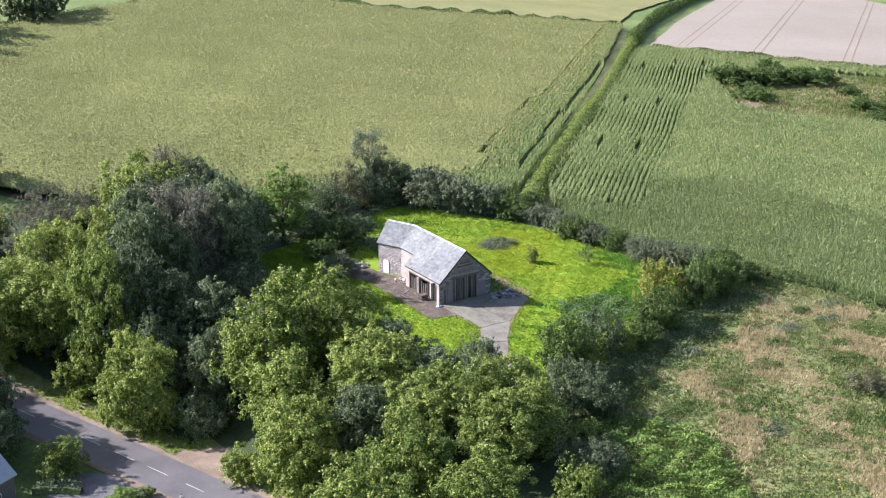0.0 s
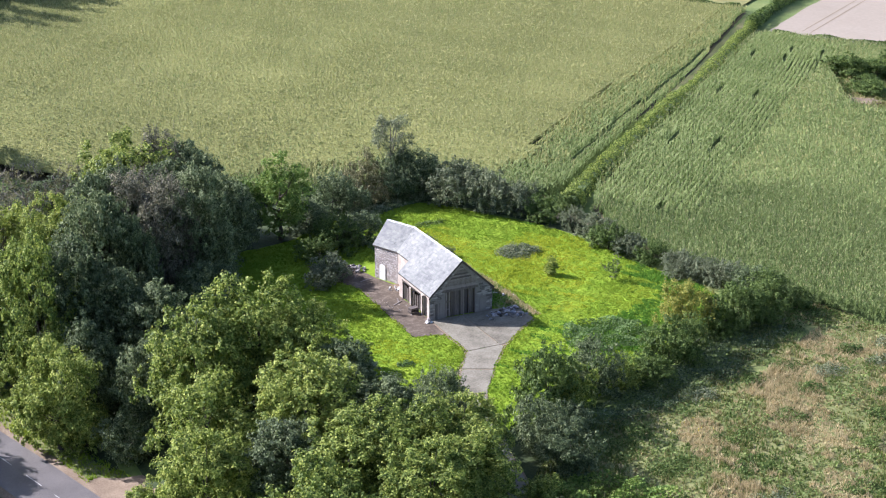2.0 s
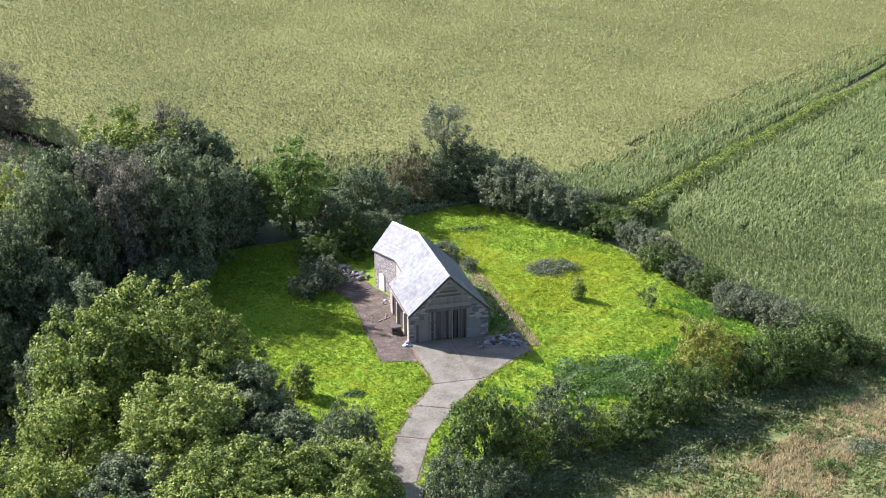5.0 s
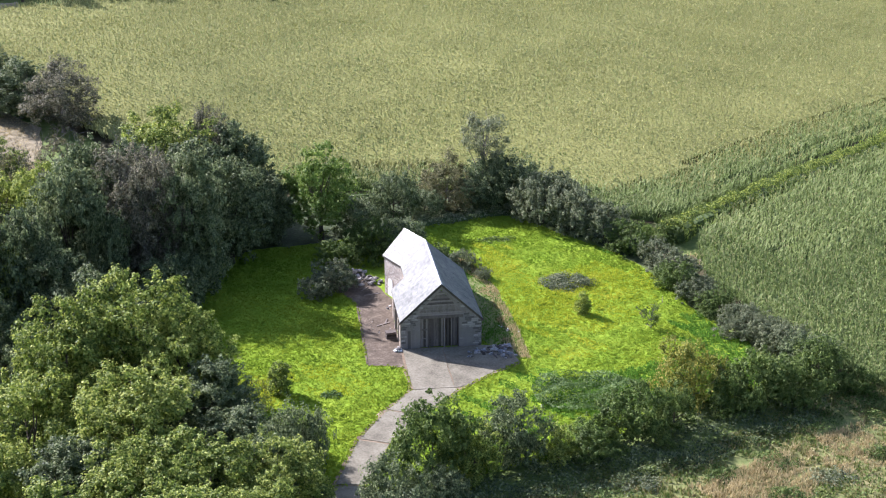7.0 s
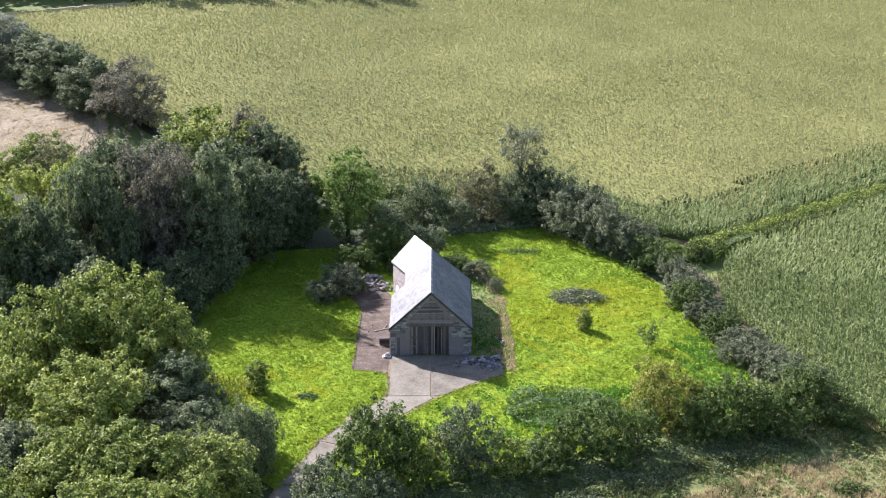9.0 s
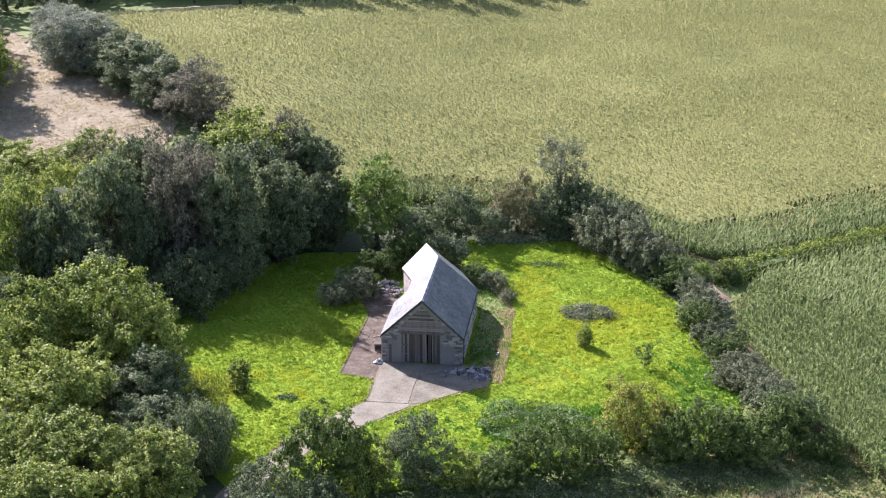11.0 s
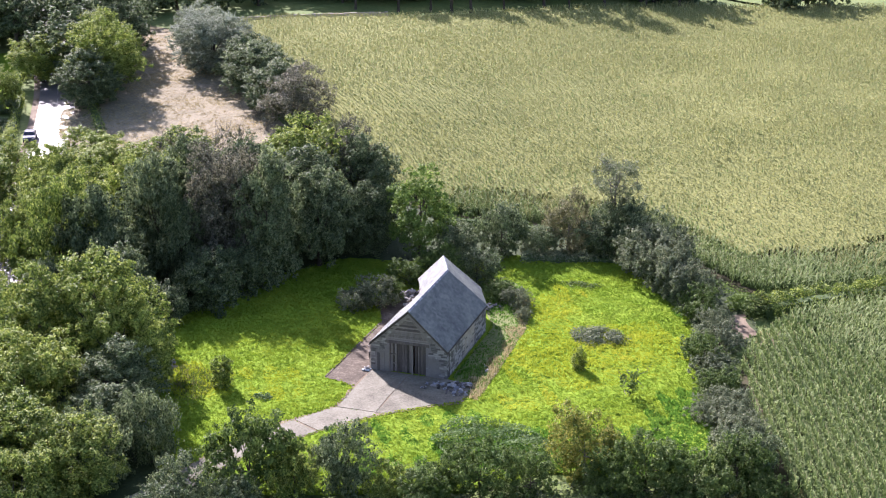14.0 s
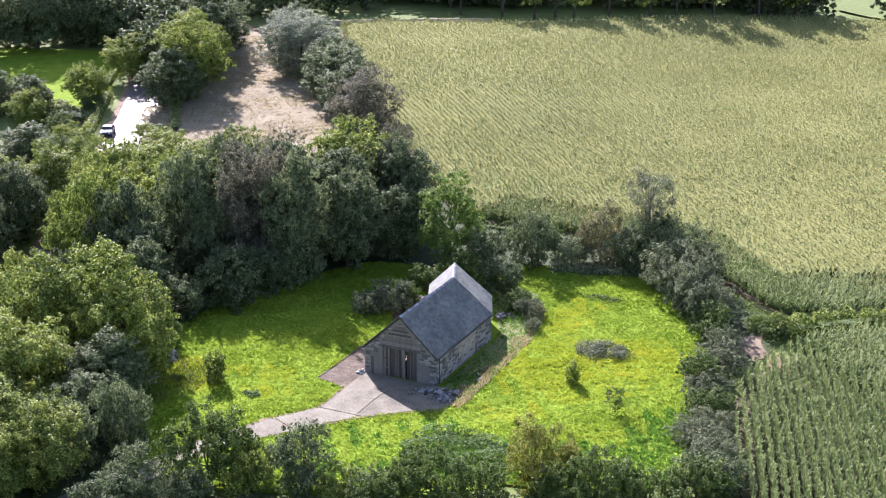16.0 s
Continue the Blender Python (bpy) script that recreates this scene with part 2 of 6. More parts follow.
def tri_mesh(name, verts, tris, mats, index=None):
    """A mesh from arrays of points and triangles."""
    me = bpy.data.meshes.new(name)
    verts, tris = np.asarray(verts, np.float32), np.asarray(tris, np.int32)
    me.vertices.add(len(verts))
    me.vertices.foreach_set("co", verts.ravel())
    me.loops.add(tris.size)
    me.loops.foreach_set("vertex_index", tris.ravel())
    me.polygons.add(len(tris))
    me.polygons.foreach_set("loop_start", np.arange(0, tris.size, 3, dtype=np.int32))
    me.polygons.foreach_set("loop_total", np.full(len(tris), 3, np.int32))
    for m in mats:
        me.materials.append(m)
    if index is not None:
        me.polygons.foreach_set("material_index", np.asarray(index, np.int32))
    me.update()
    return me


def part(name, bm, mat, parent=None, label="", smooth=False):
    me = bpy.data.meshes.new(name)
    bm.to_mesh(me)
    bm.free()
    me.materials.append(mat)
    if smooth:
        me.polygons.foreach_set("use_smooth", [True] * len(me.polygons))
    ob = new(name, me)
    if parent is not None:
        ob.parent = parent
    return tagged(ob, label)


def empty(name, loc=(0, 0, 0), rz=0.0, label="", category="", group="", kind=""):
    e = new(name)
    e.matrix_basis = pose(*loc, 0, 0, rz)
    e.empty_display_size = 0.3
    return tagged(e, label, category, group, kind)


def box(bm, x0, x1, y0, y1, z0, z1, bevel=0.0, m=None):
    r = bmesh.ops.create_cube(bm, size=1)
    mat = Matrix.Translation(((x0 + x1) / 2, (y0 + y1) / 2, (z0 + z1) / 2)) @ Matrix.Diagonal((x1 - x0, y1 - y0, z1 - z0, 1))
    if m is not None:
        mat = m @ mat
    bmesh.ops.transform(bm, matrix=mat, verts=r["verts"])
    if bevel:
        es = {e for v in r["verts"] for e in v.link_edges}
        bmesh.ops.bevel(bm, geom=list(es), offset=bevel, segments=1, affect="EDGES")
    return bm


def boxed(*a, **k):
    return box(bmesh.new(), *a, **k)


def prism(points, depth_vec):
    """A solid from a flat outline pushed along a vector."""
    bm = bmesh.new()
    a = [bm.verts.new(p) for p in points]
    b = [bm.verts.new(Vector(p) + Vector(depth_vec)) for p in points]
    n = len(points)
    bm.faces.new(a)
    bm.faces.new(list(reversed(b)))
    for i in range(n):
        bm.faces.new((a[i], b[i], b[(i + 1) % n], a[(i + 1) % n]))
    bmesh.ops.recalc_face_normals(bm, faces=bm.faces)
    return bm


def stone_bm(seed, sx, sy, sz):
    rnd = random.Random(seed)
    bm = bmesh.new()
    bmesh.ops.create_icosphere(bm, subdivisions=1, radius=1)
    for v in bm.verts:
        f = 0.75 + 0.4 * rnd.random()
        v.co = Vector((v.co.x * sx * f, v.co.y * sy * f, max(v.co.z * sz * f, -0.35 * sz)))
    return bm


def inside(px, py, poly):
    """Which of the points lie in the outline."""
    px, py = np.asarray(px, float), np.asarray(py, float)
    hit = np.zeros(px.shape, bool)
    n = len(poly)
    for i in range(n):
        (x0, y0), (x1, y1) = poly[i], poly[(i + 1) % n]
        if y0 == y1:
            continue
        c = ((y0 > py) != (y1 > py)) & (px < (x1 - x0) * (py - y0) / (y1 - y0) + x0)
        hit ^= c
    return hit


def wavy(poly, step=1.5, amp=0.4, seed=0):
    """The outline with its edges split and made uneven."""
    out = []
    n = len(poly)
    for i in range(n):
        a, b = Vector(poly[i]), Vector(poly[(i + 1) % n])
        k = max(1, int((b - a).length / step))
        for j in range(k):
            p = a.lerp(b, j / k)
            q = Vector((p.x * 0.35 + seed, p.y * 0.35, seed * 1.7))
            out.append((p.x + amp * noise.noise(q), p.y + amp * noise.noise(q + Vector((9, 3, 5)))))
    return out


def patch(name, poly, lift, mat, step=3.0, wave=0.4, label="", seed=0.0, edge=1.5, rough=0.0, flat=()):
    """A piece of ground with an uneven edge that follows the slope."""
    from mathutils import geometry
    out = wavy(poly, edge, wave, seed) if wave else list(poly)
    xs, ys = [p[0] for p in out], [p[1] for p in out]
    gx, gy = np.meshgrid(np.arange(min(xs), max(xs), step), np.arange(min(ys), max(ys), step))
    gx, gy = gx.ravel() + 0.013, gy.ravel() + 0.017
    keep = inside(gx, gy, out)
    pts = [Vector(p) for p in out] + [Vector((a, b)) for a, b in zip(gx[keep], gy[keep])]
    n = len(out)
    v, e, f, *_ = geometry.delaunay_2d_cdt(pts, [(i, (i + 1) % n) for i in range(n)], [], 1, 1e-4)
    vx = np.array([(p.x, p.y) for p in v])
    vz = ground_z(vx[:, 0], vx[:, 1]) + lift + rough * tussock(vx[:, 0], vx[:, 1])
    for h in flat:
        k = inside(vx[:, 0], vx[:, 1], h)
        vz[k] = ground_z(vx[k, 0], vx[k, 1]) + 0.02
    me = mesh_from(name, np.column_stack([vx, vz]), f, [mat])
    bm = bmesh.new()
    bm.from_mesh(me)
    bmesh.ops.recalc_face_normals(bm, faces=bm.faces)
    if sum(fc.normal.z for fc in bm.faces) < 0:
        bmesh.ops.reverse_faces(bm, faces=bm.faces)
    bm.to_mesh(me)
    bm.free()
    return tagged(new(name, me), label, kind="structure")


def scatter(poly, count, rng, hole=None):
    xs, ys = [p[0] for p in poly], [p[1] for p in poly]
    px, py = rng.uniform(min(xs), max(xs), count), rng.uniform(min(ys), max(ys), count)
    k = inside(px, py, poly)
    for h in hole or ():
        k &= ~inside(px, py, h)
    return px[k], py[k]


def blades(px, py, rng, height, width, per=3, lean=0.5, lift=0.0, rough=0.0):
    """Triangular blades in tufts: points and triangles."""
    n = len(px) * per
    bx, by = np.repeat(px, per) + rng.normal(0, width, n), np.repeat(py, per) + rng.normal(0, width, n)
    h = np.repeat(height if np.ndim(height) else np.full(len(px), height), per) * rng.uniform(0.6, 1.25, n)
    a = rng.uniform(0, 2 * np.pi, n)
    la = rng.uniform(0, 2 * np.pi, n)
    ln = h * lean * rng.uniform(0.2, 1, n)
    w = width * rng.uniform(0.6, 1.4, n)
    z = ground_z(bx, by) + lift + rough * tussock(bx, by)
    p0 = np.column_stack([bx - np.cos(a) * w, by - np.sin(a) * w, z])
    p1 = np.column_stack([bx + np.cos(a) * w, by + np.sin(a) * w, z])
    p2 = np.column_stack([bx + np.cos(la) * ln, by + np.sin(la) * ln, z + h])
    v = np.stack([p0, p1, p2], 1).reshape(-1, 3)
    return v, np.arange(len(v)).reshape(-1, 3)


def leaf_cards(c, nrm, size, rng, fold=0.25):
    """Folded leaf shapes at the points c, facing nrm."""
    n = len(c)
    nrm = nrm / np.maximum(np.linalg.norm(nrm, axis=1), 1e-6)[:, None]
    r = rng.normal(size=(n, 3))
    u = np.cross(nrm, r)
    u /= np.maximum(np.linalg.norm(u, axis=1), 1e-6)[:, None]
    w = np.cross(nrm, u)
    s = (size * rng.uniform(0.6, 1.35, n))[:, None]
    a, b = c + u * s, c - u * s
    l, q = c + w * s * 0.62 + nrm * s * fold, c - w * s * 0.62 + nrm * s * fold
    v = np.stack([a, l, b, q], 1).reshape(-1, 3)
    base = np.arange(n)[:, None] * 4
    t = np.concatenate([base + np.array([[0, 1, 2]]), base + np.array([[0, 2, 3]])], 1).reshape(-1, 3)
    return v, t


def tube(bm, path, radii, sides=6):
    rings = []
    for i, (p, r) in enumerate(zip(path, radii)):
        p = Vector(p)
        d = (Vector(path[min(i + 1, len(path) - 1)]) - Vector(path[max(i - 1, 0)])).normalized()
        q = d.to_track_quat("Z", "Y")
        rings.append([bm.verts.new(p + q @ Vector((math.cos(2 * math.pi * k / sides) * r, math.sin(2 * math.pi * k / sides) * r, 0))) for k in range(sides)])
    for a, b in zip(rings, rings[1:]):
        for k in range(sides):
            bm.faces.new((a[k], a[(k + 1) % sides], b[(k + 1) % sides], b[k]))
    bm.faces.new(rings[-1])
    bm.faces.new(list(reversed(rings[0])))
    return bm

# ==== ground, fields, road ====
def axis_steps():
    near = list(np.arange(-260, 320.1, 4.0))
    far, v = [], 340.0
    while v < 3200:
        far.append(v)
        v *= 1.25
    return sorted([-a for a in far] + near + far)


ax = np.array(axis_steps())
gx, gy = np.meshgrid(ax, ax)
gzz = ground_z(np.clip(gx, -400, 330), np.clip(gy, -400, 400))
nv = len(ax)
idx = np.arange(nv * nv).reshape(nv, nv)
q = np.stack([idx[:-1, :-1], idx[:-1, 1:], idx[1:, 1:], idx[1:, :-1]], -1).reshape(-1, 4)
me = mesh_from("ground", np.column_stack([gx.ravel(), gy.ravel(), gzz.ravel() - 0.03]), q, [M["ground"]])
tagged(new("ground", me), "green grassland that slopes gently to the horizon", kind="structure")

ROAD = [(-30, -90), (-36.5, -60), (-42.5, -36), (-47.8, -18.5), (-51, -8.3), (-54.6, 2.5), (-59.5, 15), (-66.5, 34), (-75, 53.5), (-88.5, 79), (-107, 108), (-140, 158), (-190, 230)]
CORN_LEFT = [(-14, 47.5), (-5, 48.5), (6, 48.5), (16, 45), (23, 39.5), (28, 34.8), (32.2, 33.9), (42.5, 43.9), (67.9, 68.4), (105.2, 105.2), (151, 154), (176, 180), (150, 194.5), (119, 212), (107, 227), (98, 234), (60, 235), (38, 224),
             (-4, 203), (-36, 164), (-56, 151), (-78, 143), (-84, 137), (-49, 84), (-37, 66)]
CORN_RIGHT = [(34.5, 27.5), (41, 36.5), (67, 62.3), (106, 100), (150, 143.5), (159.5, 146.5), (177, 132), (199.5, 113.5), (250, 71), (170, -30), (95, -75), (60, -60), (47, -33), (42, -18), (37.2, -9), (34.2, 0), (31.5, 10), (31.0, 17)]
PIT = [(126, 82), (124, 76), (128, 69), (139, 60), (157, 49), (197, 56), (211, 76), (200, 100), (183, 115), (162, 114), (143, 107)]
BARLEY = [(161.5, 152), (178.5, 137), (202, 118.5), (260, 74), (420, 10), (600, 200), (480, 460), (330, 300), (263, 234), (203, 188)]
HAY = [(-66, 50), (-45, 58), (-47, 75), (-54, 84), (-66, 95), (-73, 104), (-84, 119), (-96, 131), (-118, 140), (-112, 118), (-92, 88), (-78, 62)]
LAWN = [(-30, 4), (-25, 20), (-19, 29), (-9, 31), (-1, 36.5), (8, 39), (14, 38), (19, 31), (24, 24), (27, 15), (28, 6), (31, -2), (31, -9), (27, -14), (18, -16), (13, -21), (4, -25),
        (-5, -28), (-13, -27), (-20, -20), (-26, -12)]
MEADOW = [(33, -14), (40, -10), (43.5, -20), (47, -32), (70, -70), (40, -100), (-10, -90), (-24, -60), (-16, -42), (-6, -32), (6, -29), (16, -26), (26, -20)]
WOOD = [(-60, 10), (-44, -10), (-40, -32), (-30, -52), (-14, -48), (-6, -34), (-4, -26), (-13, -26), (-20, -19), (-27, -11), (-31, 4), (-26, 20), (-19, 29), (-9, 31), (0, 37),
        (9, 40), (15, 39), (20, 32), (27, 18), (31, 20), (31, 26), (28, 34), (16, 45), (6, 48.5), (-12, 47), (-32, 64), (-45, 60), (-60, 46)]
NO_GRASS = [[(-7.5, -0.2), (-7.3, 12), (-9.5, 17), (-10.5, 22), (-5, 22), (-1, 18), (3, 18.5), (4.2, 14), (4.1, -0.2), (7.0, -0.6), (7.0, -4.7), (4.2, -6.4), (1.4, -9.1), (0.2, -9.9), (-3.6, -14.7), (-7.1, -19.8),
             (-9.9, -26.8), (-12.2, -26.4), (-9.6, -18.6), (-6.6, -13.2), (-4.0, -9.5), (-4.0, -4.2), (-5.4, -3.7), (-7.5, -3.6)]]
DRY_BAND = [(4.4, 1), (6.4, -3.5), (8.3, -4), (8.3, 4.5), (8.0, 15), (6.5, 22), (3.6, 28), (-0.5, 29.5), (-1.0, 20), (2.6, 18.7), (4.5, 14.2)]
BARE = [[(-7.8, -4.0), (-7.7, 12), (-9.9, 17), (-11, 22.4), (-5, 22.4), (-1, 18.4), (3, 18.9), (4.6, 14), (4.5, 0.2), (7.4, -0.2), (7.4, -5.0), (4.4, -6.9), (1.6, -9.5), (0.6, -10.1), (-3.2, -14.7), (-6.7, -19.8),
         (-9.5, -26.8), (-12.6, -27), (-10.0, -18.6), (-7.0, -13.2), (-4.4, -9.5), (-4.4, -4.6), (-5.4, -4.1)]]
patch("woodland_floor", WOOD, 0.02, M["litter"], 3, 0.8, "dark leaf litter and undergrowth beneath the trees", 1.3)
patch("meadow", MEADOW, 0.03, M["meadow"], 0.7, 0.8, "rough meadow of green and straw-coloured grass", 2.1, rough=1.6)
patch("lawn", LAWN, -0.01, M["lawn"], 0.38, 0.7, "bright green unmown grass round the barn", 3.7, rough=2.1, flat=BARE + [DRY_BAND])
patch("field_soil", CORN_LEFT, 0.03, M["soil"], 6, 0.5, "brown soil under the maize", 0.5, edge=4)
patch("field_soil", CORN_RIGHT, 0.03, M["soil"], 6, 0.5, "brown soil under the maize", 1.5, edge=4)
patch("pit_grass", PIT, 0.06, M["meadow"], 4, 1.5, "rough grassy hollow in the maize field", 4.4, edge=3)
patch("barley_field", BARLEY, 0.45, M["barley"], 10, 0.4, "pale ripe barley field with tramlines", 5.0, edge=5)
patch("hay_field", HAY, 0.05, M["hay"], 0.6, 0.6, "cut hay lying on a small field", 6.2, rough=1.1)
patch("far_field", [(62, 242), (100, 240), (112, 231), (123, 217), (152, 200), (177, 185), (205, 210), (260, 245), (330, 330), (200, 420), (40, 380)], 0.4, M["crop"], 12, 0.5, "far yellowish green crop field", 6.9, edge=6)


def spline(points, step=1.0):
    """Points and directions along a smooth line through the given ones."""
    pts = [Vector(p) for p in points]
    out = []
    for i in range(len(pts) - 1):
        p0, p1, p2, p3 = pts[max(i - 1, 0)], pts[i], pts[i + 1], pts[min(i + 2, len(pts) - 1)]
        k = max(1, int((p2 - p1).length / step))
        for j in range(k):
            t = j / k
            out.append(0.5 * ((2 * p1) + (p2 - p0) * t + (2 * p0 - 5 * p1 + 4 * p2 - p3) * t * t + (3 * p1 - p0 - 3 * p2 + p3) * t ** 3))
    out.append(pts[-1])
    return out


def ribbon(name, points, widths, lift, mat, label="", thick=0.0, step=2.0, cross=2):
    line = spline(points, step)
    vs, fs = [], []
    for i, p in enumerate(line):
        d = (line[min(i + 1, len(line) - 1)] - line[max(i - 1, 0)]).normalized()
        nn = Vector((-d.y, d.x))
        u = i / (len(line) - 1)
        w = widths if not isinstance(widths, (list, tuple)) else widths[0] + (widths[1] - widths[0]) * u
        for k in range(cross + 1):
            c = p + nn * w * (k / cross - 0.5)
            vs.append((c.x, c.y, gz(c.x, c.y) + lift))
        if i:
            b = (cross + 1) * i
            for k in range(cross):
                fs.append((b + k - cross - 1, b + k + 1 - cross - 1, b + k + 1, b + k)[::-1])
    me = mesh_from(name, vs, fs, [mat])
    ob = new(name, me)
    return tagged(ob, label, kind="structure")


ribbon("road", ROAD, 6.6, 0.10, M["asphalt"], "worn grey asphalt country road", cross=4)
ribbon("road_verge", [(p[0] + 5.0, p[1] + 1.2) for p in ROAD], 3.6, 0.06, M["meadow"], "grassy verge beside the road", cross=2)
for o in (-3.45, 3.45):
    ribbon("road_edge", [(p[0] + o * 0.955, p[1] + o * 0.3) for p in ROAD], 1.0, 0.108, M["dirt"], "dirt and gravel along the edge of the road", cross=2)
lay_by = [(-49.6, -13), (-45.3, -10), (-41.5, -12.5), (-40.5, -16), (-43.5, -18), (-46, -19.5)]
patch("lay_by", lay_by, 0.085, M["dirt"], 1, 0.3, "stony gateway beside the road", 7.1)
patch("side_road", [(-53, -12), (-58, -8), (-63, -14), (-66, -26), (-62, -28), (-56, -22), (-51, -19)], 0.09, M["asphalt"], 2, 0.2, "asphalt turning beside the cottage", 7.7)
line = spline(ROAD, 0.1)
acc = [0.0]
for a, b in zip(line, line[1:]):
    acc.append(acc[-1] + (b - a).length)
acc = np.array(acc)
paint = empty("road_marking", label="broken white centre line painted on the asphalt road", kind="structure")
for s0 in np.arange(20, 190, 5.75):
    i0, i1 = np.searchsorted(acc, s0), np.searchsorted(acc, s0 + 3.4)
    vs, fs = [], []
    for i in range(i0, i1 + 1, 6):
        d = (line[min(i + 1, len(line) - 1)] - line[i]).normalized()
        for s in (-0.05, 0.05):
            c = line[i] + Vector((-d.y, d.x)) * s
            vs.append((c.x, c.y, gz(c.x, c.y) + 0.112))
        if len(vs) > 2:
            b = len(vs)
            fs.append((b - 4, b - 2, b - 1, b - 3))
    ob = new("dash", mesh_from("dash", vs, fs, [M["line"]]))
    ob.parent = paint

# ==== concrete drive and yard ====
drive = empty("driveway", label="cracked weathered concrete slabs leading to the barn", kind="structure")


def slab(name, pts, seed):
    pts = wavy(pts, 0.9, 0.10, seed)
    bm = prism([(x, y, gz(x, y) + 0.02) for x, y in pts], (0, 0, 0.085))
    return part(name, bm, M["concrete"], drive)


slab("slab", [(-3.9, -0.15), (-3.9, -9.4), (-0.05, -9.4), (0.0, -0.15)], 1.0)
slab("slab", [(0.08, -0.15), (0.03, -9.4), (1.4, -9.1), (4.2, -6.4), (7.0, -4.7), (7.0, -0.6), (4.2, -0.2)], 2.0)
slab("slab", [(-4.0, -9.5), (-0.05, -9.5), (0.2, -9.9), (-3.6, -14.7), (-6.6, -13.2)], 3.0)
slab("slab", [(-6.7, -13.4), (-3.7, -14.9), (-7.1, -19.8), (-9.6, -18.6)], 4.0)
slab("slab", [(-9.7, -18.8), (-7.2, -20.0), (-9.9, -26.8), (-12.2, -26.4)], 5.0)
slab("slab", [(-12.3, -26.6), (-9.4, -27.2), (-11.5, -34), (-14.6, -33.6)], 6.0)
slab("slab", [(-14.7, -33.8), (-11.6, -34.2), (-13.5, -44), (-17.0, -43.5)], 7.0)
patch("yard", [(-4.0, 8.6), (-7.35, 8.8), (-7.5, 0.0), (-7.6, -3.5), (-5.6, -3.7), (-4.1, -4.4), (-4.0, -0.1)], 0.085, M["yard"], 0.5, 0.25, "dark stained concrete yard strewn with grit", 8.1, edge=0.7)
patch("drive_bed", [(-4.3, 0), (-4.3, -9.6), (-7.0, -13.0), (-10.0, -18.5), (-12.6, -26.5), (-17, -44), (-13.4, -44), (-9.7, -26.8), (-6.9, -19.7), (-3.4, -14.7), (0.6, -9.9), (4.4, -6.7), (7.2, -4.8), (7.2, -0.4), (4.2, 0)], 0.065, M["dirt"], 1.0, 0.25, "bare earth and weeds in the joints of the drive", 8.3, edge=0.8)
patch("yard_dirt", [(-7.4, 8.5), (-2.8, 8.5), (-3.0, 12), (-4.4, 15.6), (-6, 21), (-10.5, 22), (-9.5, 17), (-7.4, 12)], 0.09, M["yard"], 1.0, 0.4, "bare earth and rubble beside the barn", 8.8, edge=0.8)
patch("dry_strip", DRY_BAND, 0.08, M["meadow"], 1.0, 0.4, "dry yellowish grass beside the barn", 9.4, edge=1)
patch("field_track", [(27.2, 26.2), (28.6, 22.5), (30.4, 20.4), (31.4, 22), (30.6, 25.2), (29.6, 27.6)], 0.07, M["dirt"], 0.7, 0.9, "bare brown field track", 9.9, edge=0.6)
patch("field_track", [(32, 23.5), (34.5, 22.3), (37, 19.5), (38.5, 17), (36.5, 16.8), (34.2, 19), (31.6, 20.5)], 0.075, M["dirt"], 0.7, 0.9, "pale bare patch at the maize's edge", 9.6, edge=0.6)
ribbon("field_track", [(30, 32.4), (38.5, 40.6), (67, 66.8), (104.5, 103.8), (148, 148.5), (175, 176)], 2.2, 0.07, M["meadow"], "grassy track along the hedge", cross=2, step=4)
ribbon("field_track", [(110.2, 108.6), (120, 118.6), (134.2, 132.4), (150.6, 149.4)], 1.7, 0.09, M["dirt"], "bare brown wheel track", cross=2, step=4)
patch("pit_scar", [(127, 81.5), (131, 79), (136, 80.5), (135, 84), (129, 85)], 0.35, M["dirt"], 1.0, 0.5, "reddish bare soil at the hollow's edge", 10.1, edge=1)
patch("garden_lawn", [(-128, 74), (-110, 70), (-97, 67.5), (-90.5, 72), (-96, 80), (-104, 93), (-113, 102), (-134, 96)], 0.05, M["lawn"], 2, 0.5, "mown bright green garden lawn", 10.3)
for k, (a, b) in enumerate([((187, 139), (322, 250)), ((206, 124), (352, 244)), ((226, 108), (380, 236)), ((172, 152), (284, 243)), ((248, 92), (400, 220))]):
    for o in (0.0, 1.5):
        ribbon("tramline", [(a[0] + o, a[1] - o), ((a[0] + b[0]) / 2 + o, (a[1] + b[1]) / 2 - o), (b[0] + o, b[1] - o)], 0.32, 0.475, M["barley_track"], "wheel line pressed through the barley", step=6)

# ==== the barn ====
RZ, EZ, BY = 6.78, 2.95, 12.4          # ridge, eaves, bend in the ridge
PITCH = (RZ - EZ) / 4.12
TH = radians(24.0)
AD, AN = Vector((-math.sin(TH), math.cos(TH), 0)), Vector((math.cos(TH), math.sin(TH), 0))
RK = Vector((0, BY, 0))
RB = RK + AD * 4.5
barn = empty("barn", label="old grey stone barn with a bent slate roof and plank doors", category="barn")


def wall(name, outline, push, mat, openings_label=""):
    return part(name, prism(outline, push), mat, barn, openings_label)


def xz_wall(name, polys, y0, y1, mat):
    """Pieces of an upright wall across x, each given by its outline in x and z, joined into one mesh."""
    bm = bmesh.new()
    for pts in polys:
        b = prism([(x, y0, z) for x, z in pts], (0, y1 - y0, 0))
        tmp = bpy.data.meshes.new("t")
        b.to_mesh(tmp)
        b.free()
        bm.from_mesh(tmp)
        bpy.data.meshes.remove(tmp)
    return part(name, bm, mat, barn)


def roof_z(p):
    return RZ - PITCH * abs(p)


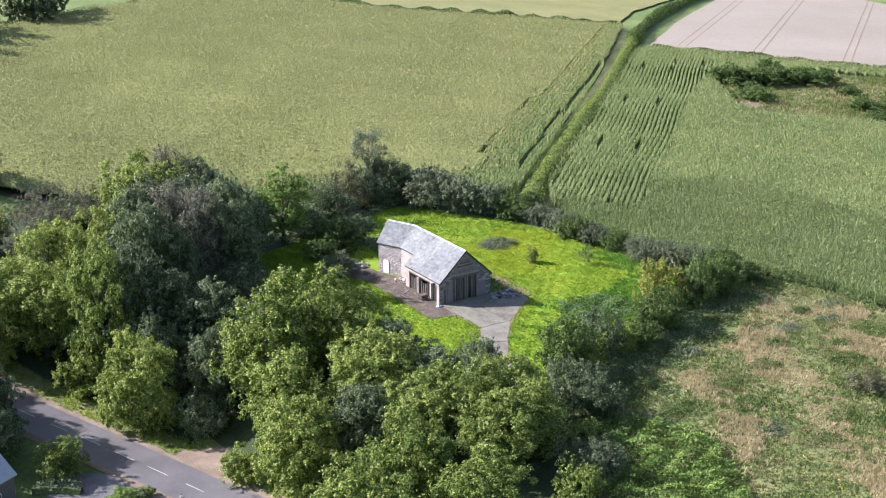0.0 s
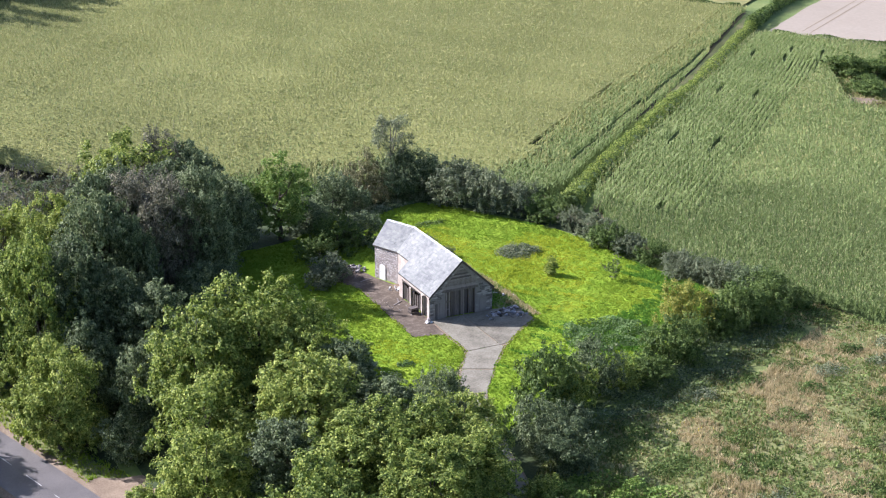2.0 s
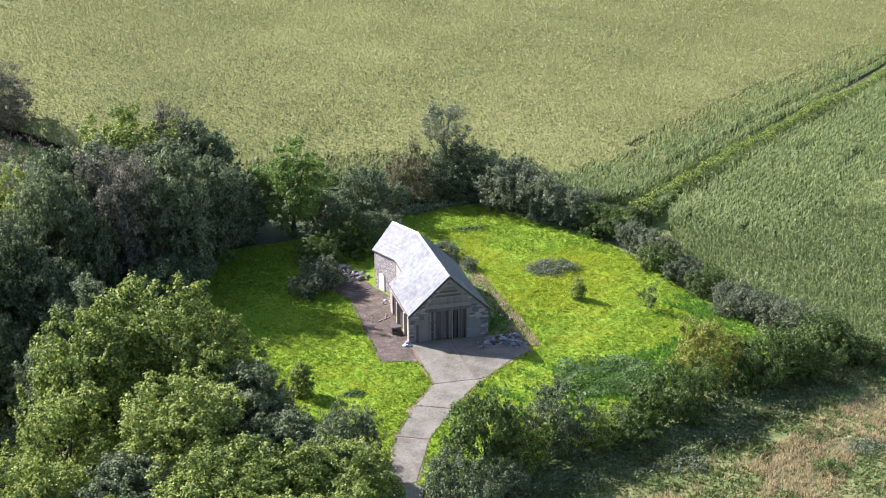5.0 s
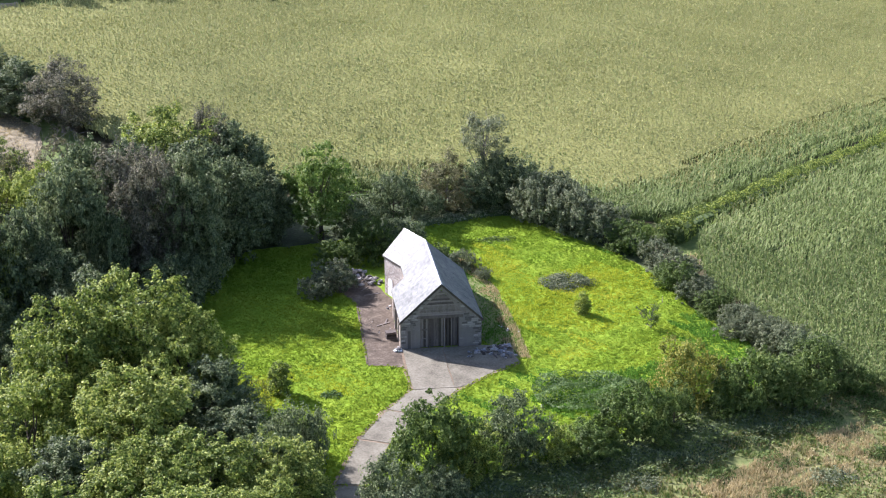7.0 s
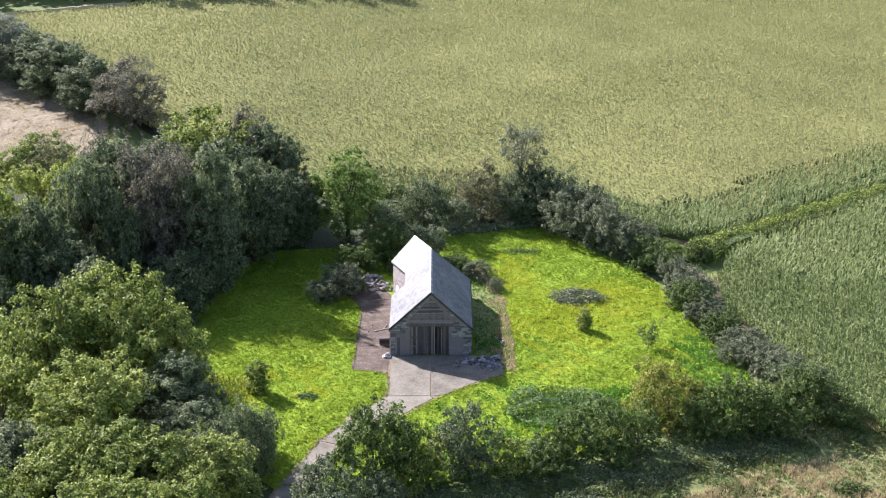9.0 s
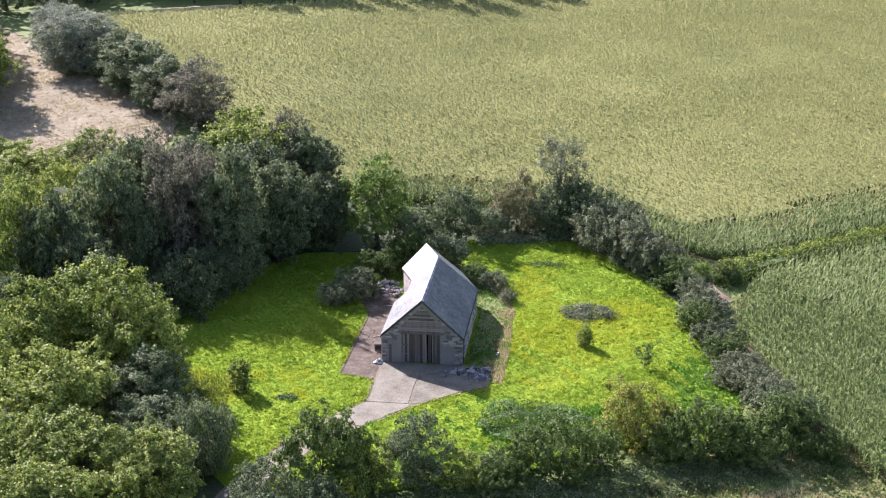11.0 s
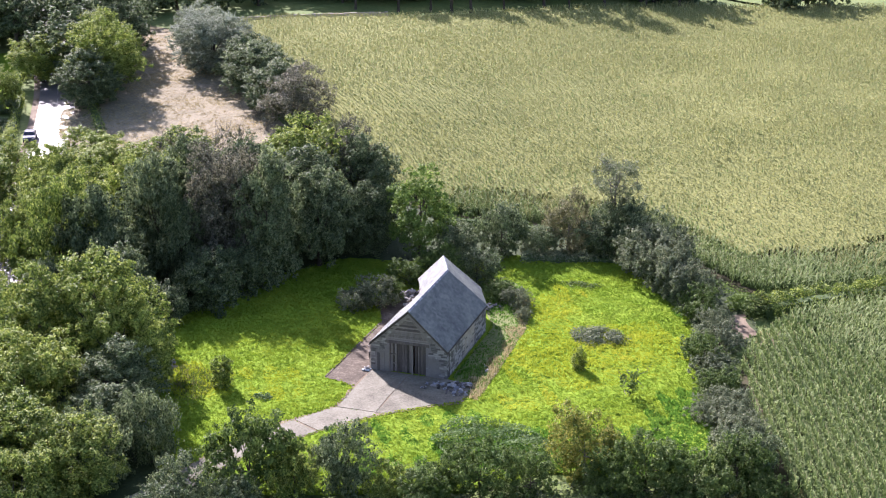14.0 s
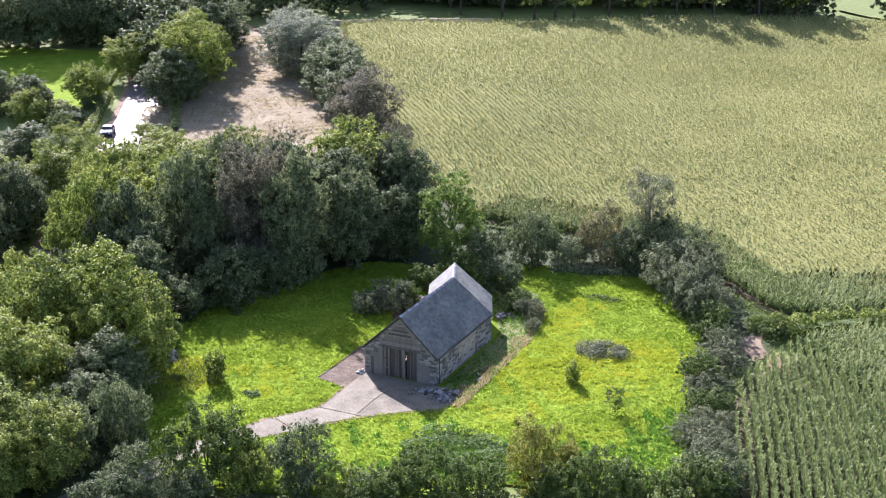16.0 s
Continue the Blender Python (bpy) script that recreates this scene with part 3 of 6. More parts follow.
W2, TW = 4.0, 0.45
DL, DR, DH = -2.1, 1.8, 3.15
G0 = 3.55                                  # foot of the boarded gable
front = xz_wall("front_wall", [
    [(-W2, 0), (DL, 0), (DL, DH), (-2.45, G0), (-W2, roof_z(W2) - 0.12)],
    [(DR, 0), (W2, 0), (W2, roof_z(W2) - 0.12), (2.25, G0), (DR, DH)],
    [(-W2, roof_z(W2) - 0.12), (-2.45, G0), (0, roof_z(0) - 0.62), (0, roof_z(0) - 0.12)],
    [(W2, roof_z(W2) - 0.12), (0, roof_z(0) - 0.12), (0, roof_z(0) - 0.62), (2.25, G0)]], 0.0, TW, M["mortar"])
part("lintel", boxed(DL - 0.35, DR + 0.35, -0.06, TW, DH, DH + 0.32, 0.03), M["wood"], barn, "grey weathered oak lintel")
part("gable_rail", boxed(-2.5, 2.3, -0.03, 0.2, G0 - 0.08, G0 + 0.06, 0.02), M["wood"], barn)
z, k = G0 + 0.06, 0
while z < 5.95:
    hw_l, hw_r = 2.45 * (6.1 - z) / (6.1 - G0), 2.25 * (6.1 - z) / (6.1 - G0)
    if hw_l > 0.12:
        rnd = random.Random(k)
        b = boxed(-hw_l, hw_r, 0.05 + rnd.uniform(0, 0.03), 0.10 + rnd.uniform(0, 0.03), z + rnd.uniform(0, 0.02), z + 0.185, 0.008,
                  m=pose(0, 0, 0, 0, rnd.uniform(-0.5, 0.5), 0))
        part("board", b, M["wood"], barn)
    z += 0.2
    k += 1
part("gable_back", prism([(-2.4, 0.16, G0), (2.2, 0.16, G0), (0, 0.16, 6.05)], (0, 0.05, 0)), M["wood_dark"], barn)
# barge boards on the front gable
for s in (-1, 1):
    p0, p1 = Vector((0, -0.12, RZ - 0.05)), Vector((s * 4.18, -0.12, roof_z(4.18) - 0.05))
    dn = Vector((0, 0, -0.2))
    part("barge_board", prism([p0, p1, p1 + dn, p0 + dn], (0, 0.06, 0)), M["wood_dark"], barn)
    for yy in (-0.02,):
        q0, q1 = Vector((s * 0.25, yy, 6.15)), Vector((s * 2.55, yy, G0 + 0.12))
        part("gable_frame", prism([q0, q1, q1 + Vector((s * 0.05, 0, -0.2)), q0 + Vector((0, 0, -0.24))], (0, 0.1, 0)), M["wood"], barn)


def plank_door(name, x0, x1, z1, y, ajar=0.0, n=7, seed=0):
    rnd = random.Random(seed)
    d = part(name, boxed(x0, x1, y + 0.09, y + 0.12, 0.05, z1), M["wood_dark"], barn, "weathered plank door")
    w = (x1 - x0) / n
    for i in range(n):
        top = z1 - rnd.uniform(0, 0.05)
        part("plank", boxed(x0 + i * w + 0.012, x0 + (i + 1) * w - 0.012, y + rnd.uniform(0, 0.025), y + 0.07, 0.04 + rnd.uniform(0, 0.06), top, 0.006),
             M["wood"] if rnd.random() < 0.8 else M["wood_dark"], d)
    return d


for xx in (DL, DR - 0.14):
    part("door_post", boxed(xx, xx + 0.14, 0.02, 0.26, 0, DH, 0.015), M["wood"], barn)
plank_door("door", DL + 0.14, -1.32, DH - 0.04, 0.16, n=3, seed=4)
part("window_frame", boxed(DL + 0.2, -1.4, 0.06, 0.12, 1.9, 2.02, 0.01), M["wood"], barn)
part("window_frame", boxed(DL + 0.2, -1.4, 0.06, 0.12, 0.95, 1.05, 0.01), M["wood"], barn)
plank_door("door", -1.25, 0.25, DH - 0.04, 0.16, n=6, seed=5)
part("door_post", boxed(0.27, 0.41, 0.04, 0.26, 0, DH, 0.015), M["wood"], barn, "pale timber post between the doors")
plank_door("door", 0.56, 0.98, DH - 0.1, 0.24, n=3, seed=6)
plank_door("door", 1.0, DR - 0.16, DH - 0.04, 0.18, n=3, seed=7)
for xx in (-1.3, 0.98):
    part("door_post", boxed(xx, xx + 0.08, 0.05, 0.2, 0, DH, 0.01), M["wood"], barn)
# blocked doorway and slit in the front wall
part("blocked_doorway", prism([(2.35 + 0.36 + 0.36 * math.cos(a), -0.035, 1.65 + 0.36 * math.sin(a)) for a in np.linspace(0, math.pi, 9)] + [(2.35, -0.035, 0.0), (3.07, -0.035, 0.0)],
                              (0, 0.05, 0)), M["mortar"], barn, "blocked arched doorway of smoother stone")
part("pier", boxed(-2.85, -2.55, -0.06, 0.06, 0, 2.1, 0.02), M["mortar"], barn)
part("pier", boxed(-3.35, -3.05, -0.05, 0.06, 0, 1.95, 0.02), M["stone"], barn)


def yz_wall(name, polys, x0, x1, mat, label=""):
    for pts in polys:
        part(name, prism([(x0, y, z) for y, z in pts], (x1 - x0, 0, 0)), mat, barn, label)


# open side with arches; outlines in y and z
HL = EZ - 0.15
yz_wall("side_wall", [
    [(TW, 0), (0.75, 0), (0.75, HL), (TW, HL)],
    [(0.75, 2.45), (1.0, 2.62), (1.3, 2.68), (1.6, 2.62), (1.85, 2.45), (1.85, HL), (0.75, HL)],
    [(1.85, 0), (2.35, 0), (2.35, HL), (1.85, HL)],
    [(2.35, 2.4), (5.0, 2.4), (5.0, HL), (2.35, HL)],
    [(5.0, 0), (5.35, 0), (5.35, HL), (5.0, HL)],
    [(5.35, 2.3), (7.5, 2.3), (7.5, HL), (5.35, HL)],
    [(7.5, 0), (8.4, 0), (8.4, HL), (7.5, HL)]], -W2, -W2 + TW, M["plaster"], "limewashed wall with open bays")
for y0, y1 in ((2.35, 5.0), (5.35, 7.5)):
    part("bay_lintel", boxed(-W2 - 0.03, -W2 + 0.2, y0 - 0.15, y1 + 0.15, 2.28, 2.46, 0.02), M["wood_dark"], barn)
    n = 5
    for i in range(n):
        yy = y0 + (y1 - y0) * (i + 0.5) / n
        part("plank", boxed(-W2 + 0.16, -W2 + 0.2, yy - 0.16, yy + 0.16, 0.02, 1.5 + 0.7 * random.random(), 0.006), M["wood_dark"], barn)
part("plank", boxed(-W2 + 0.2, -W2 + 0.24, 0.8, 1.8, 0.02, 2.5), M["wood_dark"], barn)
part("bay_pier", boxed(-W2 - 0.12, -W2 + 0.02, 1.92, 2.28, 0, 2.5, 0.03), M["plaster"], barn, "worn limewashed pier")
part("corner_pier", boxed(-W2 - 0.10, -W2 + 0.02, 0.0, 0.62, 0, 2.75, 0.03), M["plaster"], barn, "white limewashed pier")
part("bay_pier", boxed(-W2 - 0.10, -W2 + 0.02, 5.02, 5.33, 0, 2.3, 0.03), M["plaster"], barn)
# return wall and the inner side wall
part("return_wall", boxed(-W2 + 0.02, -2.62, 8.0, 8.38, 0, 2.85), M["plaster"], barn)
part("return_gable", prism([(-W2, 8.385, 2.8), (-2.6, 8.385, 2.8), (-2.6, 8.385, 4.15)], (0, -0.35, 0)), M["plaster"], barn)
PB = 2.6
valley = Vector((-PB, BY - 0.214 * PB, 0))
part("inner_side_wall", prism([(-PB, 8.38, 0), (-PB, 8.38, 4.2), (-PB, valley.y, 4.2), (-PB, valley.y, 0)], (0.4, 0, 0)), M["plaster"], barn, "pale limewashed wall")


def back_frame(p, s, z):
    """A point beside the bent part of the ridge: p across, s along."""
    v = RK + AN * p + AD * s
    return Vector((v.x, v.y, z))


s0 = (valley - RK).dot(AD)
back_side = part("back_side_wall", prism([back_frame(-PB, s0, 0), back_frame(-PB, s0, 4.2), back_frame(-PB, 4.3, 4.2), back_frame(-PB, 4.3, 0)], AN * 0.4), M["plaster"], barn, "pale stone wall with worn limewash")
part("back_wall", prism([back_frame(-PB, 4.3, 0), back_frame(-PB, 4.3, 4.2), back_frame(0, 4.3, RZ - 0.15), back_frame(4.0, 4.3, EZ), back_frame(4.0, 4.3, 0)], -AD * 0.4), M["mortar"], barn)
sr = ((Vector((W2, BY + 0.2125 * W2, 0)) - RK)).dot(AD)
part("back_right_wall", prism([back_frame(4.0, sr, 0), back_frame(4.0, sr, EZ - 0.1), back_frame(4.0, 4.3, EZ - 0.1), back_frame(4.0, 4.3, 0)], -AN * 0.4), M["mortar"], barn)
right = part("right_wall", prism([(W2, TW, 0), (W2, TW, EZ - 0.12), (W2, BY + 0.2125 * W2, EZ - 0.12), (W2, BY + 0.2125 * W2, 0)], (-0.4, 0, 0)), M["mortar"], barn, "long grey stone wall")
for yy in (2.4, 9.3):
    part("slit", boxed(W2 - 0.02, W2 + 0.012, yy, yy + 0.22, 0.1, 2.3), M["wood_dark"], barn, "dark drain and slit opening")
part("render_patch", boxed(W2 + 0.002, W2 + 0.035, 5.1, 9.1, 0.25, 2.6, 0.02), M["plaster"], barn)
wd = part("white_door", prism([back_frame(-PB - 0.07, s, z) for s, z in ((2.55, 0.05), (2.55, 1.75), (2.75, 1.95), (3.05, 2.0), (3.35, 1.95), (3.5, 1.75), (3.5, 0.05))], AN * 0.06), M["white"], barn,
          "white painted plank door")
part("door_handle", boxed(-0.03, 0.03, -0.02, 0.02, -0.06, 0.06, 0.008, m=Matrix.Translation(back_frame(-PB - 0.09, 3.35, 1.0))), M["metal"], wd)
part("floor_slab", boxed(-3.6, 3.6, 0.3, 12.0, 0.02, 0.08), M["dirt"], barn)

# roof: deck, then slates in courses
OV = 4.12


def deck(name, pts, thick=0.1):
    return part(name, prism(pts, (0, 0, -thick)), M["wood_dark"], barn)


def lift(v, d=0.0):
    return (v[0], v[1], v[2] + d)


ry = BY + 0.2125 * OV
deck("roof_deck", [(0, -0.12, RZ), (OV, -0.12, roof_z(OV)), (OV, ry, roof_z(OV)), (0, BY, RZ)])
deck("roof_deck", [(0, -0.12, RZ), (0, BY, RZ), (-2.75, BY - 0.214 * 2.75, roof_z(2.75)), (-2.75, -0.12, roof_z(2.75))])
deck("roof_deck", [(-2.75, -0.12, roof_z(2.75)), (-2.75, 8.45, roof_z(2.75)), (-OV, 8.45, roof_z(OV)), (-OV, -0.12, roof_z(OV))])
vb = back_frame(-2.75, (Vector((-2.75, BY - 0.214 * 2.75, 0)) - RK).dot(AD), roof_z(2.75))
deck("roof_deck", [back_frame(0, 0, RZ), back_frame(0, 4.5, RZ), back_frame(-2.75, 4.5, roof_z(2.75)), vb])
deck("roof_deck", [back_frame(0, 0, RZ), Vector((OV, ry, roof_z(OV))), back_frame(OV, 4.5, roof_z(OV)), back_frame(0, 4.5, RZ)])


def clip_poly(poly, a, b, keep):
    """The part of a flat outline on one side of the line a-b."""
    out = []
    f = lambda p: ((b[0] - a[0]) * (p[1] - a[1]) - (b[1] - a[1]) * (p[0] - a[0])) * keep
    for i in range(len(poly)):
        p, q = poly[i], poly[(i + 1) % len(poly)]
        fp, fq = f(p), f(q)
        if fp >= 0:
            out.append(p)
        if fp * fq < 0:
            t = fp / (fp - fq)
            out.append((p[0] + (q[0] - p[0]) * t, p[1] + (q[1] - p[1]) * t))
    return out


def slates(name, frame3, lo, hi, start, end, clips=(), seed=0):
    """Courses of slates over one slope. frame3(p, s) gives the plan point across and along; each slate lies tilted on the one below."""
    rnd = random.Random(seed)
    vs, fs = [], []
    p = hi
    row = 0
    while p > lo:
        p1 = max(p - 0.27, lo)
        s = start - rnd.uniform(0, 0.3)
        sag = 0.03 * math.sin(row * 0.9 + seed)
        while s < end:
            w = rnd.uniform(0.28, 0.46)
            poly = [(p, max(s, start)), (p1, max(s, start)), (p1, min(s + w - 0.007, end)), (p, min(s + w - 0.007, end))]
            s += w
            for a, b, k in clips:
                poly = clip_poly(poly, a, b, k) if poly else poly
            if len(poly) < 3:
                continue
            if rnd.random() < 0.0008:
                continue
            h = rnd.uniform(0, 0.018)
            base = len(vs)
            for pp, ss in poly:
                pt = frame3(pp, ss)
                up = 0.015 + h + (0.013 if abs(pp - p) < 1e-6 else 0.0) + 0.035 * noise.noise((pt[0] * 0.35, pt[1] * 0.35, seed)) + 0.03
                vs.append((pt[0], pt[1], roof_z(pp) + up))
            n = len(poly)
            for pp, ss in poly:
                pt = frame3(pp, ss)
                vs.append((pt[0], pt[1], roof_z(pp) + 0.0))
            fs.append(tuple(range(base, base + n)))
            for i in range(n):
                j = (i + 1) % n
                fs.append((base + i, base + n + i, base + n + j, base + j))
        p = p1
        row += 1
    me = mesh_from(name, vs, fs, [M["slate_rows"]])
    bm = bmesh.new()
    bm.from_mesh(me)
    bmesh.ops.recalc_face_normals(bm, faces=bm.faces)
    bm.to_mesh(me)
    bm.free()
    ob = new(name, me)
    ob.parent = barn
    return tagged(ob, "grey weathered slates in courses", kind="stuff")


M["slate_rows"] = material("grey_roof_slates", [(0.058, 0.066, 0.066), (0.098, 0.108, 0.103), (0.143, 0.153, 0.138), (0.195, 0.203, 0.172)], 0.5, 2.5, 0.58, 0.35, 0.02, island=0.12, spec=0.3, contrast=(0.32, 0.68), stretch=(1, 0.6, 1))
slates("slating", lambda p, s: (p, s), 0.0, OV, -0.16, 14, [((0, BY), (OV, ry), -1)], 1)
slates("slating", lambda p, s: (-p, s), 0.0, 2.75, -0.16, 13, [((0, BY), (2.75, BY - 0.214 * 2.75), -1)], 2)
slates("slating", lambda p, s: (-p, s), 2.75, OV, -0.16, 8.48, (), 3)
slates("slating", lambda p, s: tuple(back_frame(-p, s, 0))[:2], 0.0, 2.75, -1, 4.52, [((0, 0), (2.75, (vb - RK).dot(AD)), 1)], 4)
slates("slating", lambda p, s: tuple(back_frame(p, s, 0))[:2], 0.0, OV, -2, 4.52, [((0, 0), (OV, (Vector((OV, ry, 0)) - RK).dot(AD)), 1)], 5)
# ridge tiles
for i in range(28):
    y0 = -0.16 + i * 0.449
    part("ridge_tile", prism([(-0.17, y0, RZ - 0.06), (0, y0, RZ + 0.1), (0.17, y0, RZ - 0.06)], (0, 0.43, 0)), M["slate"], barn)
for i in range(10):
    a, b = i * 0.45, i * 0.45 + 0.43
    part("ridge_tile", prism([back_frame(-0.17, a, RZ - 0.06), back_frame(0, a, RZ + 0.1), back_frame(0.17, a, RZ - 0.06)], AD * 0.43), M["slate"], barn)
part("gutter", tube(bmesh.new(), [(OV + 0.05, -0.1, roof_z(OV) - 0.06), (OV + 0.05, 7, roof_z(OV) - 0.08), (OV + 0.05, ry, roof_z(OV) - 0.06)], [0.05] * 3), M["wood_dark"], barn)
part("downpipe", tube(bmesh.new(), [(OV - 0.05, 0.5, EZ - 0.1), (OV - 0.05, 0.5, 0.1)], [0.045] * 2), M["wood_dark"], barn)


M["stone_rest"] = material("grey_stone_courses", [(0.12, 0.11, 0.10), (0.22, 0.205, 0.185), (0.35, 0.325, 0.295)], 1.2, 6.0, 0.9, 0.6, 0.06, island=0.6)


# stones of the walls, proud of the mortar
def stone_face(count_rows, length, start, to_world, skip, seed, zmax, limit):
    rnd = random.Random(seed)
    made = 0
    rest = bmesh.new()
    z = 0.02
    while z < zmax:
        h = rnd.uniform(0.16, 0.27)
        s = start + rnd.uniform(-0.2, 0)
        while s < start + length:
            w = rnd.uniform(0.28, 0.75)
            a, b = max(s, start) + 0.012, min(s + w, start + length) - 0.012
            s += w
            if b - a < 0.1 or skip((a + b) / 2, z + h / 2, a, b, z + h):
                continue
            d = rnd.uniform(0.015, 0.05)
            pts = [to_world(u, zz, 0.0) for u, zz in ((a, z + 0.012), (b, z + rnd.uniform(0.0, 0.03)), (b, z + h - 0.01), (a, z + h - rnd.uniform(0.005, 0.03)))]
            top = [to_world(u, zz, d) for u, zz in ((a + 0.025, z + 0.035), (b - 0.025, z + 0.035), (b - 0.025, z + h - 0.03), (a + 0.025, z + h - 0.03))]
            bm = bmesh.new() if made < limit else rest
            lo, up = [bm.verts.new(v) for v in pts], [bm.verts.new(v) for v in top]
            bm.faces.new(up)
            for i in range(4):
                bm.faces.new((lo[i], lo[(i + 1) % 4], up[(i + 1) % 4], up[i]))
            if made < limit:
                part("stone", bm, STONE_MAT, STONE_PARENT)
            made += 1
        z += h
    if made > limit:
        tagged(part("stonework", rest, M["stone_rest"], STONE_PARENT, "rest of the coursed grey stones"), kind="stuff")
    else:
        rest.free()


def front_skip(u, z, a, b, zt):
    if zt > roof_z(max(abs(a), abs(b))) - 0.1:
        return True
    if DL - 0.05 < u < DR + 0.05 or (a < DR + 0.0 and b > DL - 0.0):
        if z < 6.2 and (z < DH + 0.34 or True):
            return z < G0 or (z - G0) / (6.1 - G0) < 1.12 - abs(u) / 2.4
    if z > G0 and (z - G0) / (6.1 - G0) < 1.05 - max(0, min(abs(a), abs(b))) / 2.45:
        return True
    return (2.3 < b and a < 3.1 and z < 2.05) or (-3.4 < b and a < -2.5 and z < 2.15)


STONE_PARENT, STONE_MAT = front, M["stone"]
stone_face(0, 8.0, -4.0, lambda u, z, d: (u, -d, z), front_skip, 11, 6.3, 260)
STONE_PARENT, STONE_MAT = back_side, M["pale_stone"]
stone_face(0, 4.3 - s0, s0, lambda u, z, d: tuple(back_frame(-PB - d, u, z)), lambda u, z, a, b, t: t > 4.15 or (b > 2.4 and a < 3.65 and z < 2.1), 13, 4.2, 200)
STONE_PARENT, STONE_MAT = right, M["stone"]
stone_face(0, BY + 0.85 - TW + 0.4, 0.02, lambda u, z, d: (W2 + d, u, z), lambda u, z, a, b, t: t > EZ - 0.2 or (5.0 < b and a < 9.2 and random.Random(int(u * 50)).random() < 0.6), 12, EZ, 290)



# ==== trees, shrubs and hedges ====
def crown_cloud(rng, radius, height, base, lobes, leaves, lobe_size=0.34, top_heavy=0.0, tuft=0.42):
    """Leaf places and facings for a crown of overlapping uneven clumps."""
    cs, rs = [], []
    tries = 0
    while len(cs) < lobes and tries < lobes * 60:
        tries += 1
        u = rng.normal(size=3)
        u /= np.linalg.norm(u)
        rr = rng.uniform(0.25, 0.80) ** 0.6
        c = np.array([u[0] * radius * rr, u[1] * radius * rr, base + height * (0.5 + 0.46 * u[2] * rr)])
        t = (c[2] - base) / height
        if np.hypot(c[0], c[1]) > radius * (1.0 - 0.5 * max(0, t - 0.6) + top_heavy * t):
            continue
        r = radius * lobe_size * rng.uniform(0.65, 1.25)
        if any(np.linalg.norm((c - o) * [1, 1, 1.0]) < 0.36 * (r + q) for o, q in zip(cs, rs)):
            continue
        cs.append(c)
        rs.append(r)
    cs, rs = np.array(cs), np.array(rs)
    # small tufts over every clump, then leaves in every tuft
    tufts = max(60, leaves // 36)
    wgt = rs ** 2 / np.sum(rs ** 2)
    which = rng.choice(len(cs), tufts, p=wgt)
    u = rng.normal(size=(tufts, 3))
    u /= np.linalg.norm(u, axis=1)[:, None]
    u[:, 2] = np.where(u[:, 2] < -0.45, -u[:, 2] * 0.6, u[:, 2])
    rad = rs[which] * (1.0 + rng.normal(0, 0.10, tufts)) * np.where(rng.random(tufts) < 0.3, rng.uniform(0.5, 0.92, tufts), rng.uniform(0.92, 1.2, tufts))
    tc = cs[which] + u * rad[:, None] * np.array([1, 1, 1.05])
    spread = tuft * rng.uniform(0.6, 1.4, tufts)
    k = rng.integers(0, tufts, leaves)
    off = rng.normal(size=(leaves, 3)) * np.array([1, 1, 0.75])
    off /= np.maximum(np.linalg.norm(off, axis=1), 1e-6)[:, None]
    # each tuft is a spray: drawn out along its own twig
    twig = u * 0.7 + np.array([0, 0, 0.45]) + rng.normal(0, 0.55, (tufts, 3))
    twig /= np.linalg.norm(twig, axis=1)[:, None]
    run = rng.uniform(-0.8, 1.4, leaves)
    pts = tc[k] + (off * (rng.random(leaves) ** 0.6 * np.clip(1.25 - 0.35 * np.maximum(run, 0), 0.4, 1))[:, None] * 0.8 + twig[k] * run[:, None] * 0.5) * spread[k][:, None]
    nrm = u[k] * 0.7 + off * 0.6 + np.array([0, 0, 0.45]) + rng.normal(0, 0.55, (leaves, 3))
    up = pts[:, 2] > 0.1
    return pts[up], nrm[up], cs, rs


